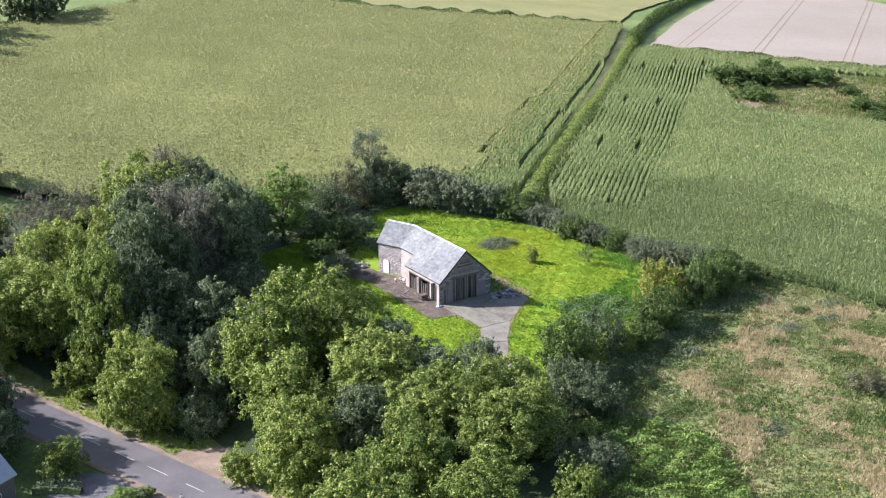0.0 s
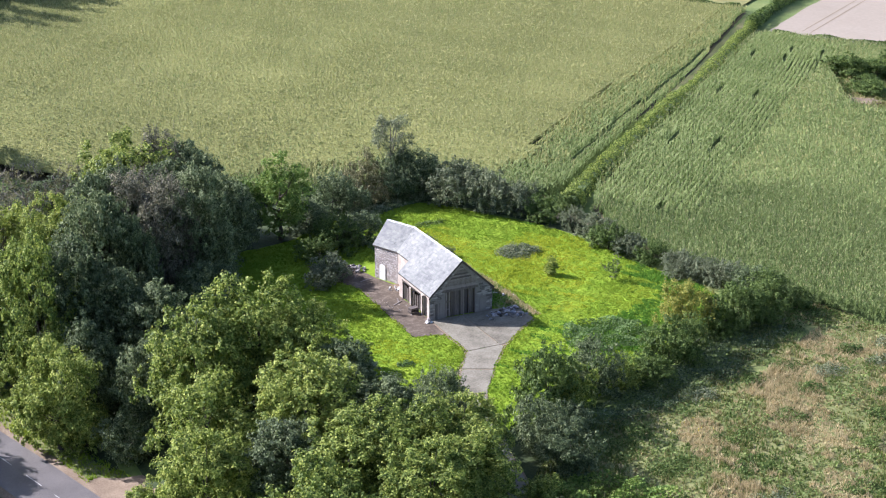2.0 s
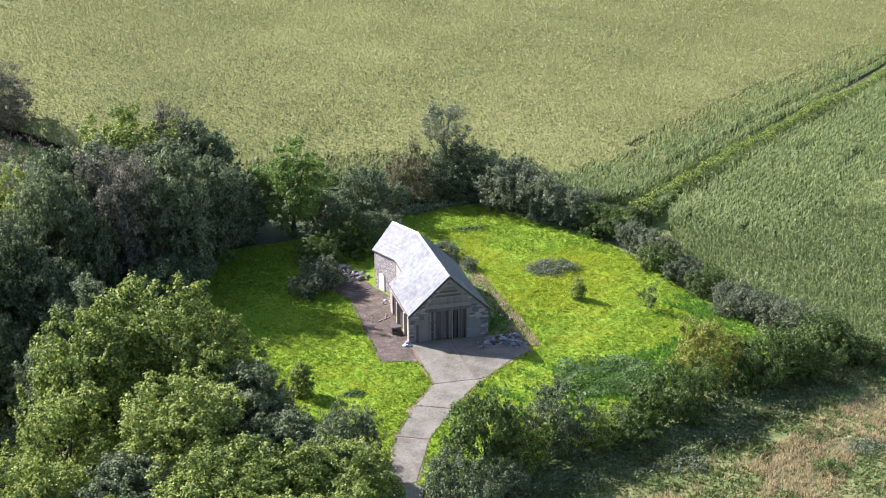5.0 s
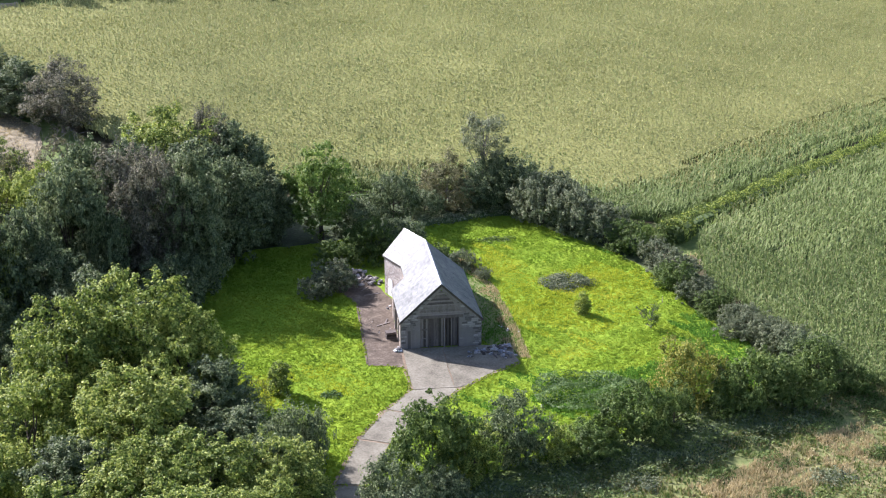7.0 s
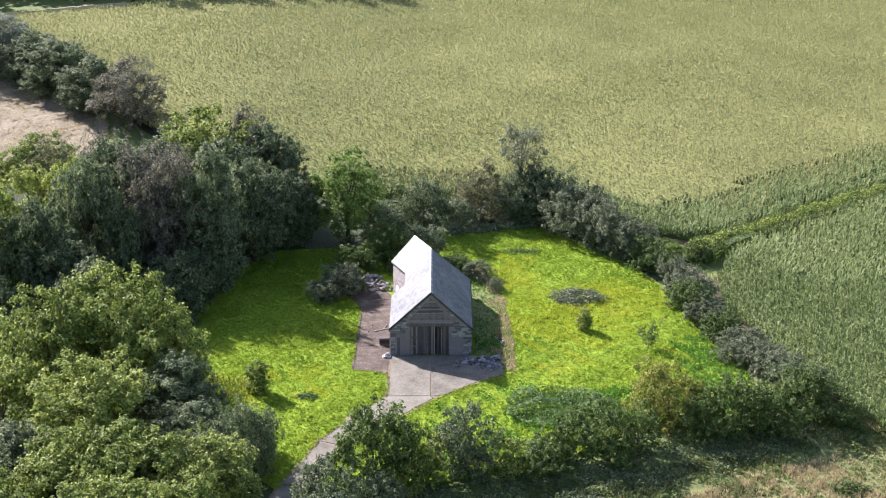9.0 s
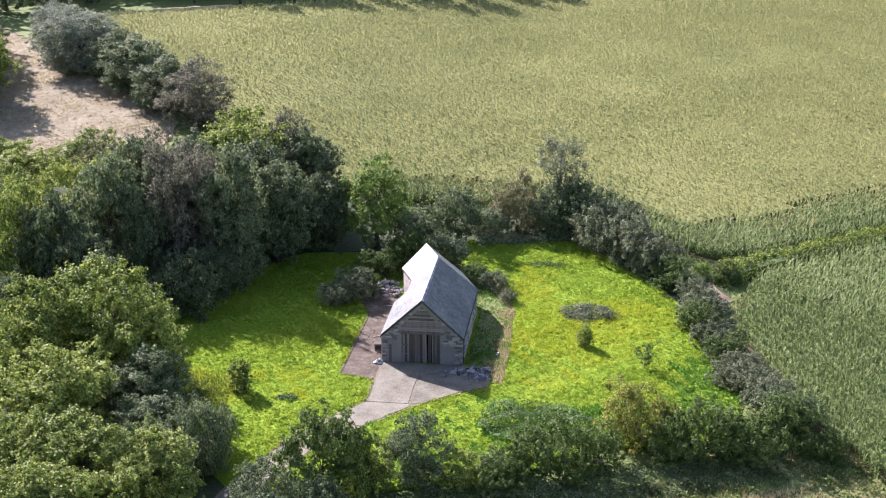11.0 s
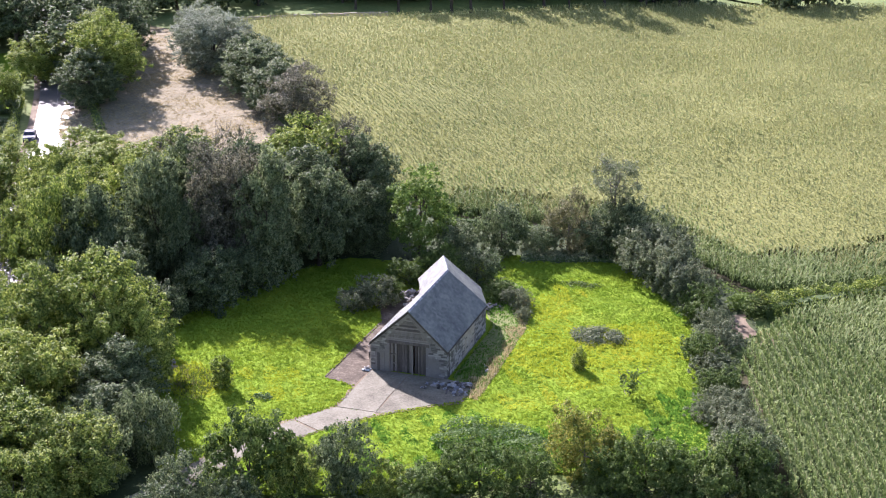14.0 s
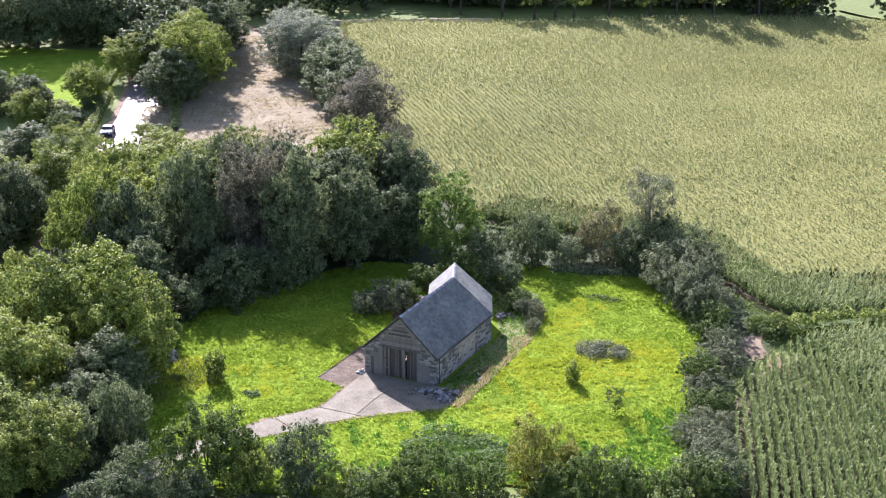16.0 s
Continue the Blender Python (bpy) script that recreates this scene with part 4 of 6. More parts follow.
def tree_mesh(rng, name, leaf_mat, radius, height, base, lobes, leaves, leaf=0.15, trunk_r=0.28, bare=0, **kw):
    """A tree at the origin: tapered trunk with limbs, and a crown of leaves. Returns its two meshes."""
    pts, nrm, cs, rs = crown_cloud(rng, radius, height, base, lobes, leaves, **kw)
    v, t = leaf_cards(pts, nrm, leaf, rng)
    crown = tri_mesh("crown", v, t, [leaf_mat])
    bm = bmesh.new()
    top = base + height * 0.62
    bend = [rng.normal(0, 0.12), rng.normal(0, 0.12)]
    path = [(bend[0] * z * 0.4 * math.sin(z), bend[1] * z * 0.4, z) for z in np.linspace(-0.4, top, 6)]
    tube(bm, path, [trunk_r * f for f in (1.35, 1.0, 0.8, 0.6, 0.42, 0.15)], 7)
    def limb(way, radii, sides):
        """A tube whose foot is joined to the wood nearest to it."""
        bm.verts.ensure_lookup_table()
        co = np.array([v.co for v in bm.verts])
        near = int(np.argmin(np.sum((co - np.asarray(way[0])) ** 2, 1)))
        way = [co[near], *way[1:]]
        first = len(bm.verts)
        tube(bm, way, radii, sides)
        bm.verts.ensure_lookup_table()
        bm.verts[first].co = bm.verts[near].co

    for c in cs[rng.permutation(len(cs))[: min(len(cs), 12)]]:
        c = np.array([c[0], c[1], max(c[2], 0.3)])
        z0 = rng.uniform(0.25, 0.8) * top
        z0 = min(z0, c[2] * 0.85)
        s = np.array([0, 0, z0])
        mid = s + (c - s) * 0.5 + np.array([0, 0, -0.08 * radius])
        limb([s, mid, c], [trunk_r * 0.4, trunk_r * 0.24, trunk_r * 0.06], 5)
    for k in range(bare):
        c = cs[k % len(cs)]
        d = np.array([rng.normal(0, 0.35), rng.normal(0, 0.35), 1.0])
        d /= np.linalg.norm(d)
        L = rng.uniform(0.3, 0.6) * radius
        s = c + np.array([rng.normal(0, 0.5), rng.normal(0, 0.5), 0])
        limb([s, s + d * L * 0.5 + rng.normal(0, 0.15, 3), s + d * L + rng.normal(0, 0.2, 3)], [0.028, 0.018, 0.008], 4)
        for _ in range(3):
            e = s + d * L * rng.uniform(0.3, 0.8)
            f = e + np.array([rng.normal(0, 0.5), rng.normal(0, 0.5), rng.uniform(0.3, 0.9)]) * L * 0.35
            limb([e, f], [0.014, 0.006], 4)
    bmesh.ops.remove_doubles(bm, verts=bm.verts, dist=1e-5)
    trunk = bpy.data.meshes.new("trunk")
    bm.to_mesh(trunk)
    bm.free()
    trunk.materials.append(M["twig"] if bare else M["bark"])
    return trunk, crown


RNG = np.random.default_rng(7)
# kind: leaf material, radius, crown height, crown base, clumps, leaves
KINDS = {
    "mid": [tree_mesh(RNG, "a", M["leaf_mid"], 5.0, 12.6, -1.2, n, 38000, 0.122, lobe_size=0.24, tuft=0.46) for n in (66, 56)],
    "dark": [tree_mesh(RNG, "b", M["leaf_dark"], 5.0, 12.9, -1.4, n, 42000, 0.126, lobe_size=0.25, tuft=0.46) for n in (72, 60)],
    "lime": [tree_mesh(RNG, "c", M["leaf_lime"], 4.2, 11.2, -0.6, 80, 20000, 0.118, lobe_size=0.21, tuft=0.45)],
    "brown": [tree_mesh(RNG, "d", M["leaf_grey"], 2.9, 6.8, 4.2, 46, 6500, 0.085, 0.2, 26, lobe_size=0.2, tuft=0.5)],
    "dead": [tree_mesh(RNG, "e", M["leaf_dead"], 4.6, 11.4, -0.6, 56, 26000, 0.1, 0.2, 90, lobe_size=0.24, tuft=0.5)],
    "bare": [tree_mesh(RNG, "e", M["leaf_brown"], 4.2, 10.0, 0.8, 34, 4500, 0.1, 0.2, 130, lobe_size=0.27)],
    "silver": [tree_mesh(RNG, "f", M["leaf_silver"], 5.5, 12.2, -1.0, 100, 36000, 0.12, lobe_size=0.2, tuft=0.6)],
    "tall": [tree_mesh(RNG, "g", M["leaf_dark"], 3.6, 14.0, 1.0, 44, 9000, 0.2, 0.3, lobe_size=0.36), tree_mesh(RNG, "g", M["leaf_mid"], 3.8, 13.0, 1.2, 42, 9000, 0.2, 0.3, lobe_size=0.36)],
    "far": [tree_mesh(RNG, "b", M["leaf_dark"], 5.0, 12.8, -1.4, n, 7500, 0.24, lobe_size=0.3) for n in (40, 34)],
    "bush": [tree_mesh(RNG, "h", M["leaf_hedge"], 3.0, 5.3, -1.1, n, 13000, 0.09, 0.1, lobe_size=0.31, tuft=0.34) for n in (28, 34)],
    "greybush": [tree_mesh(RNG, "i", M["leaf_grey"], 3.0, 5.3, -1.1, n, 13000, 0.088, 0.1, lobe_size=0.29, tuft=0.32) for n in (30, 36)],
    "midbush": [tree_mesh(RNG, "j", M["leaf_mid"], 3.0, 5.3, -1.1, n, 14000, 0.092, 0.1, lobe_size=0.3, tuft=0.34) for n in (28, 34)],
    "limebush": [tree_mesh(RNG, "k", M["leaf_lime"], 3.0, 5.3, -1.1, 30, 12000, 0.095, 0.1, lobe_size=0.3)],
    "brownbush": [tree_mesh(RNG, "l", M["leaf_brown"], 3.0, 5.3, -1.1, 30, 11000, 0.09, 0.1, 6, lobe_size=0.3)],
    "darkbush": [tree_mesh(RNG, "m", M["leaf_dark"], 3.0, 5.3, -1.1, 30, 13000, 0.092, 0.1, lobe_size=0.31)],
    "autumnbush": [tree_mesh(RNG, "l", M["leaf_autumn"], 3.0, 5.3, -1.1, 30, 13000, 0.085, 0.1, 4, lobe_size=0.3)],
    "farbush": [tree_mesh(RNG, "m", M["leaf_hedge"], 3.0, 5.3, -1.1, 34, 9000, 0.125, 0.1, lobe_size=0.3)],
    "sapling": [tree_mesh(RNG, "n", M["leaf_mid"], 0.8, 3.1, -0.75, 46, 6500, 0.055, 0.03, lobe_size=0.34, tuft=0.18)],
    "thinsapling": [tree_mesh(RNG, "n", M["leaf_hedge"], 0.8, 2.3, 0.0, 40, 1500, 0.05, 0.02, 16, lobe_size=0.24, tuft=0.16)],
}
KIND_SIZE = {"mid": (5.0, 11.3), "dark": (5.0, 11.5), "lime": (4.2, 10.7), "brown": (2.9, 10.9), "dead": (4.6, 11.0), "silver": (5.5, 11.3), "far": (5.0, 11.5), "bare": (4.2, 10.9), "farbush": (3.0, 4.25), "autumnbush": (3.0, 4.25), "thinsapling": (0.8, 2.35), "tall": (3.6, 15.0),
             "bush": (3.0, 4.25), "greybush": (3.0, 4.25), "midbush": (3.0, 4.25), "limebush": (3.0, 4.25), "brownbush": (3.0, 4.25), "darkbush": (3.0, 4.25), "sapling": (0.8, 2.35)}
LABELS = {"mid": "leafy mid-green broadleaf tree with a billowing crown", "dark": "dense dark green broadleaf tree with a rounded crown", "lime": "young bright green tree at the lawn's edge",
          "brown": "thin brownish tree with its branches showing", "dead": "grey half-bare tree with dead twigs", "silver": "large silvery willow tree",
          "far": "dark broadleaf tree of the distant wood", "bare": "half-dead tree with bare grey branches", "farbush": "distant dark green hedge shrub", "autumnbush": "leafy shrub turning yellow and orange at its top", "thinsapling": "thin brownish sapling standing in the grass",
          "tall": "tall dark tree in a row beyond the maize", "bush": "dense green hedge shrub", "greybush": "grey-green thorn shrub of the hedge", "midbush": "rounded leafy shrub of mid green",
          "limebush": "bright green leafy low shrub", "brownbush": "shrub with brownish thinning leaves", "darkbush": "dark green shrub in shade", "sapling": "small sapling standing in the grass"}
PLANTS = {}


def plant(kind, x, y, radius, top, sink=0.0, flat=1.0):
    """A tree or shrub whose crown reaches the given radius and whose top stands at the height top."""
    i = len(PLANTS.setdefault(kind, []))
    trunk, crown = KINDS[kind][i % len(KINDS[kind])]
    r0, h0 = KIND_SIZE[kind]
    z = gz(x, y)
    sx, sz = radius / r0 * 1.0, (top - z) / h0 * 1.04
    rnd = random.Random(i * 31 + len(kind))
    name = "sapling" if "sapling" in kind else ("shrub" if "bush" in kind else "tree")
    e = new(name)
    e.empty_display_size = 0.5
    e.matrix_basis = Matrix.Translation((x, y, z - 0.05 - sink)) @ Euler((0, 0, rnd.uniform(0, 6.28))).to_matrix().to_4x4() @ Matrix.Diagonal((sx, sx * rnd.uniform(0.9, 1.1), sz, 1))
    for nm, me in (("trunk", trunk), ("crown", crown)):
        o = new(nm, me)
        o.parent = e
    tagged(e, LABELS[kind], "sapling" if "sapling" in kind else ("shrub" if "bush" in kind else "tree"), "shrubs and hedges" if "bush" in kind else "trees round the barn")
    PLANTS[kind].append(e)
    return e


# group behind and beside the barn
for row in [
    ("dark", -20.0, 39.5, 5.6, 13.2), ("dead", -22.8, 41.5, 4.6, 14.6), ("mid", -28.0, 41.0, 6.8, 14.8), ("dark", -24.5, 32, 6.0, 13.4), ("dead", -31, 23.0, 5.6, 16.0), ("dark", -31, 29.5, 6.2, 14.0),
    ("dark", -37, 17.6, 4.8, 15.6), ("dead", -29.4, 19.4, 4.4, 15.6), ("dark", -35.4, 23.6, 5.6, 15.4), ("mid", -45.6, 10.6, 5.4, 15.0), ("dark", -41.5, 11.0, 4.8, 13.0), ("dark", -42.5, 2.5, 4.0, 6.5),
    ("mid", -40, 27, 5.0, 12.6), ("mid", -46, 29.5, 5.4, 12.0), ("dark", -37.5, 8.5, 4.4, 9.5), ("dark", -24.2, 20.4, 5.0, 15.6), ("dark", -20.4, 26.0, 5.0, 12.8), ("dark", -33.5, 15.5, 3.4, 12.5),
]:
    plant(*row)
for row in [
    ("dark", -17.0, 32, 4.2, 9.5), ("dark", -34.5, 4, 4.6, 8.5), ("lime", -10.0, 32.4, 5.0, 12.0), ("brown", 11.2, 44.2, 3.3, 11.9), ("darkbush", 11.8, 43.6, 3.2, 6.2), ("bare", -45, 38, 5.0, 11.5),
    ("bare", -40, 45, 5.0, 11.5), ("darkbush", -42, 40, 4.0, 5.5), ("darkbush", -47, 33, 4.0, 5.0), ("mid", -50, 20, 5.5, 9.0),
]:
    plant(*row)
# nearer the road
for row in [
    ("mid", -27.5, -9.5, 6.0, 14.2), ("mid", -35, -11, 5.6, 11.6), ("mid", -24, -13, 4.8, 11.5), ("mid", -28.5, -24, 5.6, 10.6), ("mid", -21.8, -33, 5.0, 9.4), ("mid", -17.2, -34.0, 4.2, 8.4),
    ("mid", -18.8, -40.5, 4.3, 8.6), ("mid", -28, -33.5, 5.0, 8.8), ("mid", -37, -21, 5.6, 9.6), ("mid", -40, -29, 5.0, 7.5), ("mid", -34, -40, 5.6, 9.5), ("mid", -42, -45, 5.2, 8.5),
    ("mid", -32, -50, 5.4, 9.0), ("mid", -24, -42, 5.0, 9.0), ("mid", -47.2, -2.5, 4.6, 8.0), ("dark", -38, -4, 4.2, 6.0), ("dark", -31, -3, 4.2, 7.0), ("dark", -20, -24, 4.0, 6.5),
]:
    plant(*row)
for row in [
    ("dark", -22, -18, 4.2, 8.0), ("dark", -33, -30, 4.5, 7.5),
]:
    plant(*row)
# far left, over the road
for row in [
    ("dead", -43.5, 73, 5.5, 13.6), ("dark", -50, 80, 5.5, 12.0), ("dark", -57, 88, 6.0, 13.2), ("dark", -62, 94, 5.5, 12.5), ("silver", -71, 100, 7.0, 15.5), ("silver", -77, 109, 6.0, 15.0),
    ("dark", -63, 99, 5.0, 12.0), ("mid", -81, 82, 6.4, 16.5), ("dark", -80.2, 75.5, 5.4, 12.6), ("mid", -86, 91, 6.4, 17.0), ("dark", -97, 112, 7.5, 18.0), ("dark", -91, 102, 7.0, 17.5),
    ("dark", -105, 122, 7.5, 18.5), ("mid", -93.5, 70, 3.6, 10.4), ("mid", -73, 35, 5.5, 8.5), ("mid", -58.5, 44, 5.5, 8.6), ("mid", -56, 33, 5.6, 9.4), ("mid", -52.5, 23, 5.6, 9.0),
]:
    plant(*row)
for row in [
    ("mid", -65, 48, 5.2, 8.6), ("mid", -57.5, 27, 5.0, 10.0), ("mid", -57.0, 20.5, 4.2, 8.2), ("mid", -62.5, 35, 4.6, 9.4), ("bare", -33, 48, 4.4, 9.0), ("darkbush", -34.5, 53, 4.0, 6.0), ("darkbush", -30, 51, 3.6, 5.6),
    ("mid", -71.5, 43, 3.6, 7.5), ("mid", -50, 48, 5.4, 9.5), ("mid", -76, 28, 5.5, 7.5), ("dark", -84, 44, 5.0, 7.0),
]:
    plant(*row)
# along the back and the shaded side of the lawn
for row in [
    ("darkbush", -30.5, 4.5, 3.6, 4.6), ("darkbush", -27, 10.5, 4.2, 6.4), ("darkbush", -24.0, 17.5, 3.4, 6.0), ("darkbush", -16.5, 32.0, 3.4, 5.4), ("darkbush", -26, 14.0, 3.4, 5.6),
    ("darkbush", -32.5, -1, 3.6, 4.6), ("bush", -27.5, -3, 3.0, 4.0), ("darkbush", -1.0, 36.6, 3.3, 6.8), ("brownbush", 6.0, 41.5, 3.8, 6.6), ("darkbush", 14.8, 42.5, 4.0, 6.6), ("darkbush", 10.5, 41, 3.6, 4.8),
    ("darkbush", 3.0, 38.5, 2.6, 3.8), ("greybush", 17.2, 35.5, 3.9, 6.3), ("greybush", 20.3, 31.8, 3.6, 5.8), ("greybush", 23.2, 28.6, 3.2, 4.8), ("greybush", 19.0, 38.5, 3.4, 5.6), ("bush", 25.2, 25.0, 2.6, 3.6),
]:
    plant(*row)
for row in [
    ("darkbush", -6, 33.5, 3.4, 5.0), ("bush", -4.6, 25.8, 3.2, 5.0), ("bush", -8.2, 23.5, 2.6, 3.2), ("darkbush", -1.2, 27, 3.0, 4.2), ("greybush", -9.6, 16.2, 2.6, 3.7), ("greybush", -11.6, 14.6, 2.1, 2.8),
    ("bush", -8.4, 18.6, 1.8, 2.4), ("greybush", 5.2, 21.4, 1.9, 2.3), ("bush", 3.0, 23.2, 2.0, 2.2), ("greybush", 7.0, 17.6, 1.1, 1.5),
]:
    plant(*row)
# along the maize
for row in [
    ("greybush", 28.4, 16.2, 2.9, 3.0), ("bush", 27.6, 12.2, 2.6, 3.2), ("greybush", 28.8, 9.2, 2.5, 2.5), ("bush", 30.2, 5.6, 2.5, 2.4), ("greybush", 31.6, 2.0, 2.5, 2.3), ("greybush", 32.2, -1.5, 2.5, 2.5),
    ("darkbush", 34.6, -8.6, 3.2, 3.2), ("bush", 34.2, -12.4, 3.4, 4.2), ("greybush", 33.4, -4.8, 2.6, 3.0), ("greybush", 27.3, 20.6, 2.2, 3.0), ("greybush", 30.0, -0.2, 2.0, 2.0),
    ("bush", 31.0, -15.2, 3.2, 3.8), ("bush", 37.5, -13.8, 2.2, 1.8), ("bush", 30.6, 28.4, 1.9, 1.9), ("limebush", 28.6, 29.6, 1.3, 1.2),
]:
    plant(*row)
# hedge on the meadow side
for row in [
    ("bush", 27.0, -16.0, 3.4, 5.0), ("autumnbush", 21.4, -14.8, 3.4, 5.9), ("bush", 24.4, -17.4, 2.6, 4.0), ("bush", 14.0, -21.6, 3.3, 5.4), ("bush", 18.0, -20.2, 2.6, 4.2), ("limebush", 10.2, -22.6, 2.4, 2.4),
    ("darkbush", 3.0, -24.5, 3.0, 5.9), ("bush", -4.4, -27.8, 3.9, 7.8), ("midbush", -0.8, -26.6, 2.8, 5.2), ("midbush", 6.8, -24.0, 2.2, 3.0), ("darkbush", -17.4, -30.4, 3.4, 7.2), ("darkbush", -8.0, -33.2, 3.0, 5.4),
    ("darkbush", -7.8, -37.6, 3.0, 4.8), ("darkbush", -4.2, -31.5, 2.4, 3.6), ("bush", 9.5, -24.5, 2.6, 3.2), ("darkbush", -15.0, -25.1, 2.7, 7.0), ("greybush", -16.8, -48.4, 3.0, 4.6), ("midbush", -21, -51, 3.2, 4.5),
]:
    plant(*row)
for row in [
    ("midbush", -13, -42, 2.4, 2.6),
]:
    plant(*row)
# by the cottage and the road
for row in [
    ("limebush", -55.2, -17.6, 1.7, -3.7), ("bush", -53.0, -18.2, 1.3, -4.0), ("bush", -66.0, -2, 2.6, -1.8), ("bush", -63.5, 4.5, 2.6, -1.5), ("midbush", -96, 66, 3.0, 4.5), ("darkbush", -90, 62.5, 2.6, 4.2),
    ("bush", -94.5, 61, 2.4, 4.0), ("midbush", -98, 61, 3.5, 5.5), ("bush", -74.2, 63, 1.8, 3.6), ("midbush", -82.5, 52.5, 3.2, 5.6), ("bush", -79.5, 47.5, 3.0, 5.0), ("bush", -87.5, 56.5, 3.0, 5.6),
    ("darkbush", -92, 69.5, 2.0, 5.2),
]:
    plant(*row)
# in the hollow of the maize field
for row in [
    ("farbush", 146, 105, 5.0, -6.4), ("farbush", 137, 87, 3.8, -7), ("farbush", 140.5, 92, 3.6, -7.4), ("farbush", 152, 102, 5.0, -7.4), ("farbush", 159, 103, 5.0, -8), ("farbush", 166, 100, 5.0, -9),
    ("farbush", 173, 101, 4.1, -10), ("farbush", 163, 109, 4.5, -8), ("farbush", 157, 73, 4.0, -9.4), ("farbush", 148, 60, 3.8, -8.6), ("farbush", 165, 71, 4.1, -10.4), ("farbush", 175, 79, 4.1, -11.4),
    ("farbush", 168, 87, 3.2, -11),
]:
    plant(*row)
# over the road and its verges
for row in [
    ("dark", -84.4, 84, 5.6, 12.0), ("mid", -95.5, 86, 5.4, 12.0), ("midbush", -58.8, -8.6, 3.3, -0.9), ("dark", -64.5, 6.5, 4.8, 6.0), ("dark", -68.5, 15, 5.4, 7.5), ("dark", -70, 24, 5.4, 8.0),
    ("dark", -63.2, 2.0, 4.4, 5.6), ("dark", -64.6, -3.0, 3.6, 3.6), ("darkbush", -61.5, 1.0, 2.4, -1.6), ("midbush", -44.6, -3.2, 3.0, -0.5), ("midbush", -46.5, 3.0, 3.0, -0.5), ("midbush", -42.3, -20.5, 3.0, -0.8),
    ("darkbush", -41.5, -8.5, 3.2, 0.0), ("midbush", -49.5, 9.5, 3.2, 0.5), ("midbush", -39.5, -33, 3.2, 0.5), ("midbush", -37, -44, 3.4, 1.5),
]:
    plant(*row)
plant("sapling", 15.8, 6.7, 0.8, 2.6)
plant("thinsapling", 21.9, 2.2, 1.0, 3.0)
plant("sapling", -16.2, -8.8, 1.15, 3.6)


def hedge(points, height, width, mat, label, density=34, seed=1, leaf=0.14):
    """A clipped or rough hedge along a line, leaf by leaf round a solid core coloured dark like its shaded inside."""
    rng = np.random.default_rng(seed)
    line = spline(points, 1.0)
    P = np.array([(p.x, p.y) for p in line])
    n = int(len(P) * density)
    i = rng.integers(0, len(P) - 1, n)
    f = rng.random(n)[:, None]
    c = P[i] * (1 - f) + P[i + 1] * f
    d = P[i + 1] - P[i]
    d /= np.maximum(np.linalg.norm(d, axis=1), 1e-6)[:, None]
    nn = np.column_stack([-d[:, 1], d[:, 0]])
    a = rng.uniform(0, np.pi, n)
    lump = 1 + 0.22 * np.sin(c[:, 0] * 0.62 + seed) * np.cos(c[:, 1] * 0.41 + 0.6) + 0.2 * np.sin(c[:, 0] * 1.7 + c[:, 1] * 1.3) + 0.12 * np.sin(c[:, 0] * 0.13 + 2 * seed)
    off, hh = np.cos(a) * width * 0.5 * lump, np.sin(a) ** 0.6 * height * lump
    pts = np.column_stack([c + nn * off[:, None], ground_z(c[:, 0], c[:, 1]) + hh])
    pts += rng.normal(0, 0.09, pts.shape)
    nrm = np.column_stack([nn * np.cos(a)[:, None], np.sin(a)]) + rng.normal(0, 0.5, (n, 3))
    v, t = leaf_cards(pts, nrm, leaf, rng)
    e = empty("hedge", label=label, category="hedge")
    o = new("foliage", tri_mesh("foliage", v, t, [mat]))
    o.parent = e
    # solid core; its dark green stands in for shade between the leaves
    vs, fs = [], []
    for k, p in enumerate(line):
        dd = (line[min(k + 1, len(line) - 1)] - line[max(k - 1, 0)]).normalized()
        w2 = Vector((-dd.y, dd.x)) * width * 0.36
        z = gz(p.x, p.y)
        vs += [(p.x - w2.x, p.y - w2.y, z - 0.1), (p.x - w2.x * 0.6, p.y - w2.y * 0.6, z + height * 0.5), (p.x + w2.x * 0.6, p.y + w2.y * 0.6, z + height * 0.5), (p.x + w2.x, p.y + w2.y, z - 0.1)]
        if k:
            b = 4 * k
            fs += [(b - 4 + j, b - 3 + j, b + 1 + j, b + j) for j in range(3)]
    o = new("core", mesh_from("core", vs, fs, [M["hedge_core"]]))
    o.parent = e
    return e


DIAG = [(31.3, 28.1), (39, 36.5), (66.5, 63.3), (105.5, 101), (149.8, 146.2), (161, 158)]
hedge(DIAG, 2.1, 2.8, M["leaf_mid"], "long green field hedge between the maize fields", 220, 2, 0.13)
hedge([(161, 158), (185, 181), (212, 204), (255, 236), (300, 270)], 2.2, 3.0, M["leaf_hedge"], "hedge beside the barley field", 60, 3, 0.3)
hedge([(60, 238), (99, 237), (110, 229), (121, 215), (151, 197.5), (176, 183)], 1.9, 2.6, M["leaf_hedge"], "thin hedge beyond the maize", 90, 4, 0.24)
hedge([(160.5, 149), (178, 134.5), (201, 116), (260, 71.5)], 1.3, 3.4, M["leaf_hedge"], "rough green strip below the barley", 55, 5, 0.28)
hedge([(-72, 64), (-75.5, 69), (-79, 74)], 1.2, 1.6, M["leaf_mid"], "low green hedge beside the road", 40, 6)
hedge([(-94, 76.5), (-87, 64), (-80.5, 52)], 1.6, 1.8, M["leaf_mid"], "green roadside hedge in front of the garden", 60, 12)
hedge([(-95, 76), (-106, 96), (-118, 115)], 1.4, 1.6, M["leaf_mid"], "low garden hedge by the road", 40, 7)
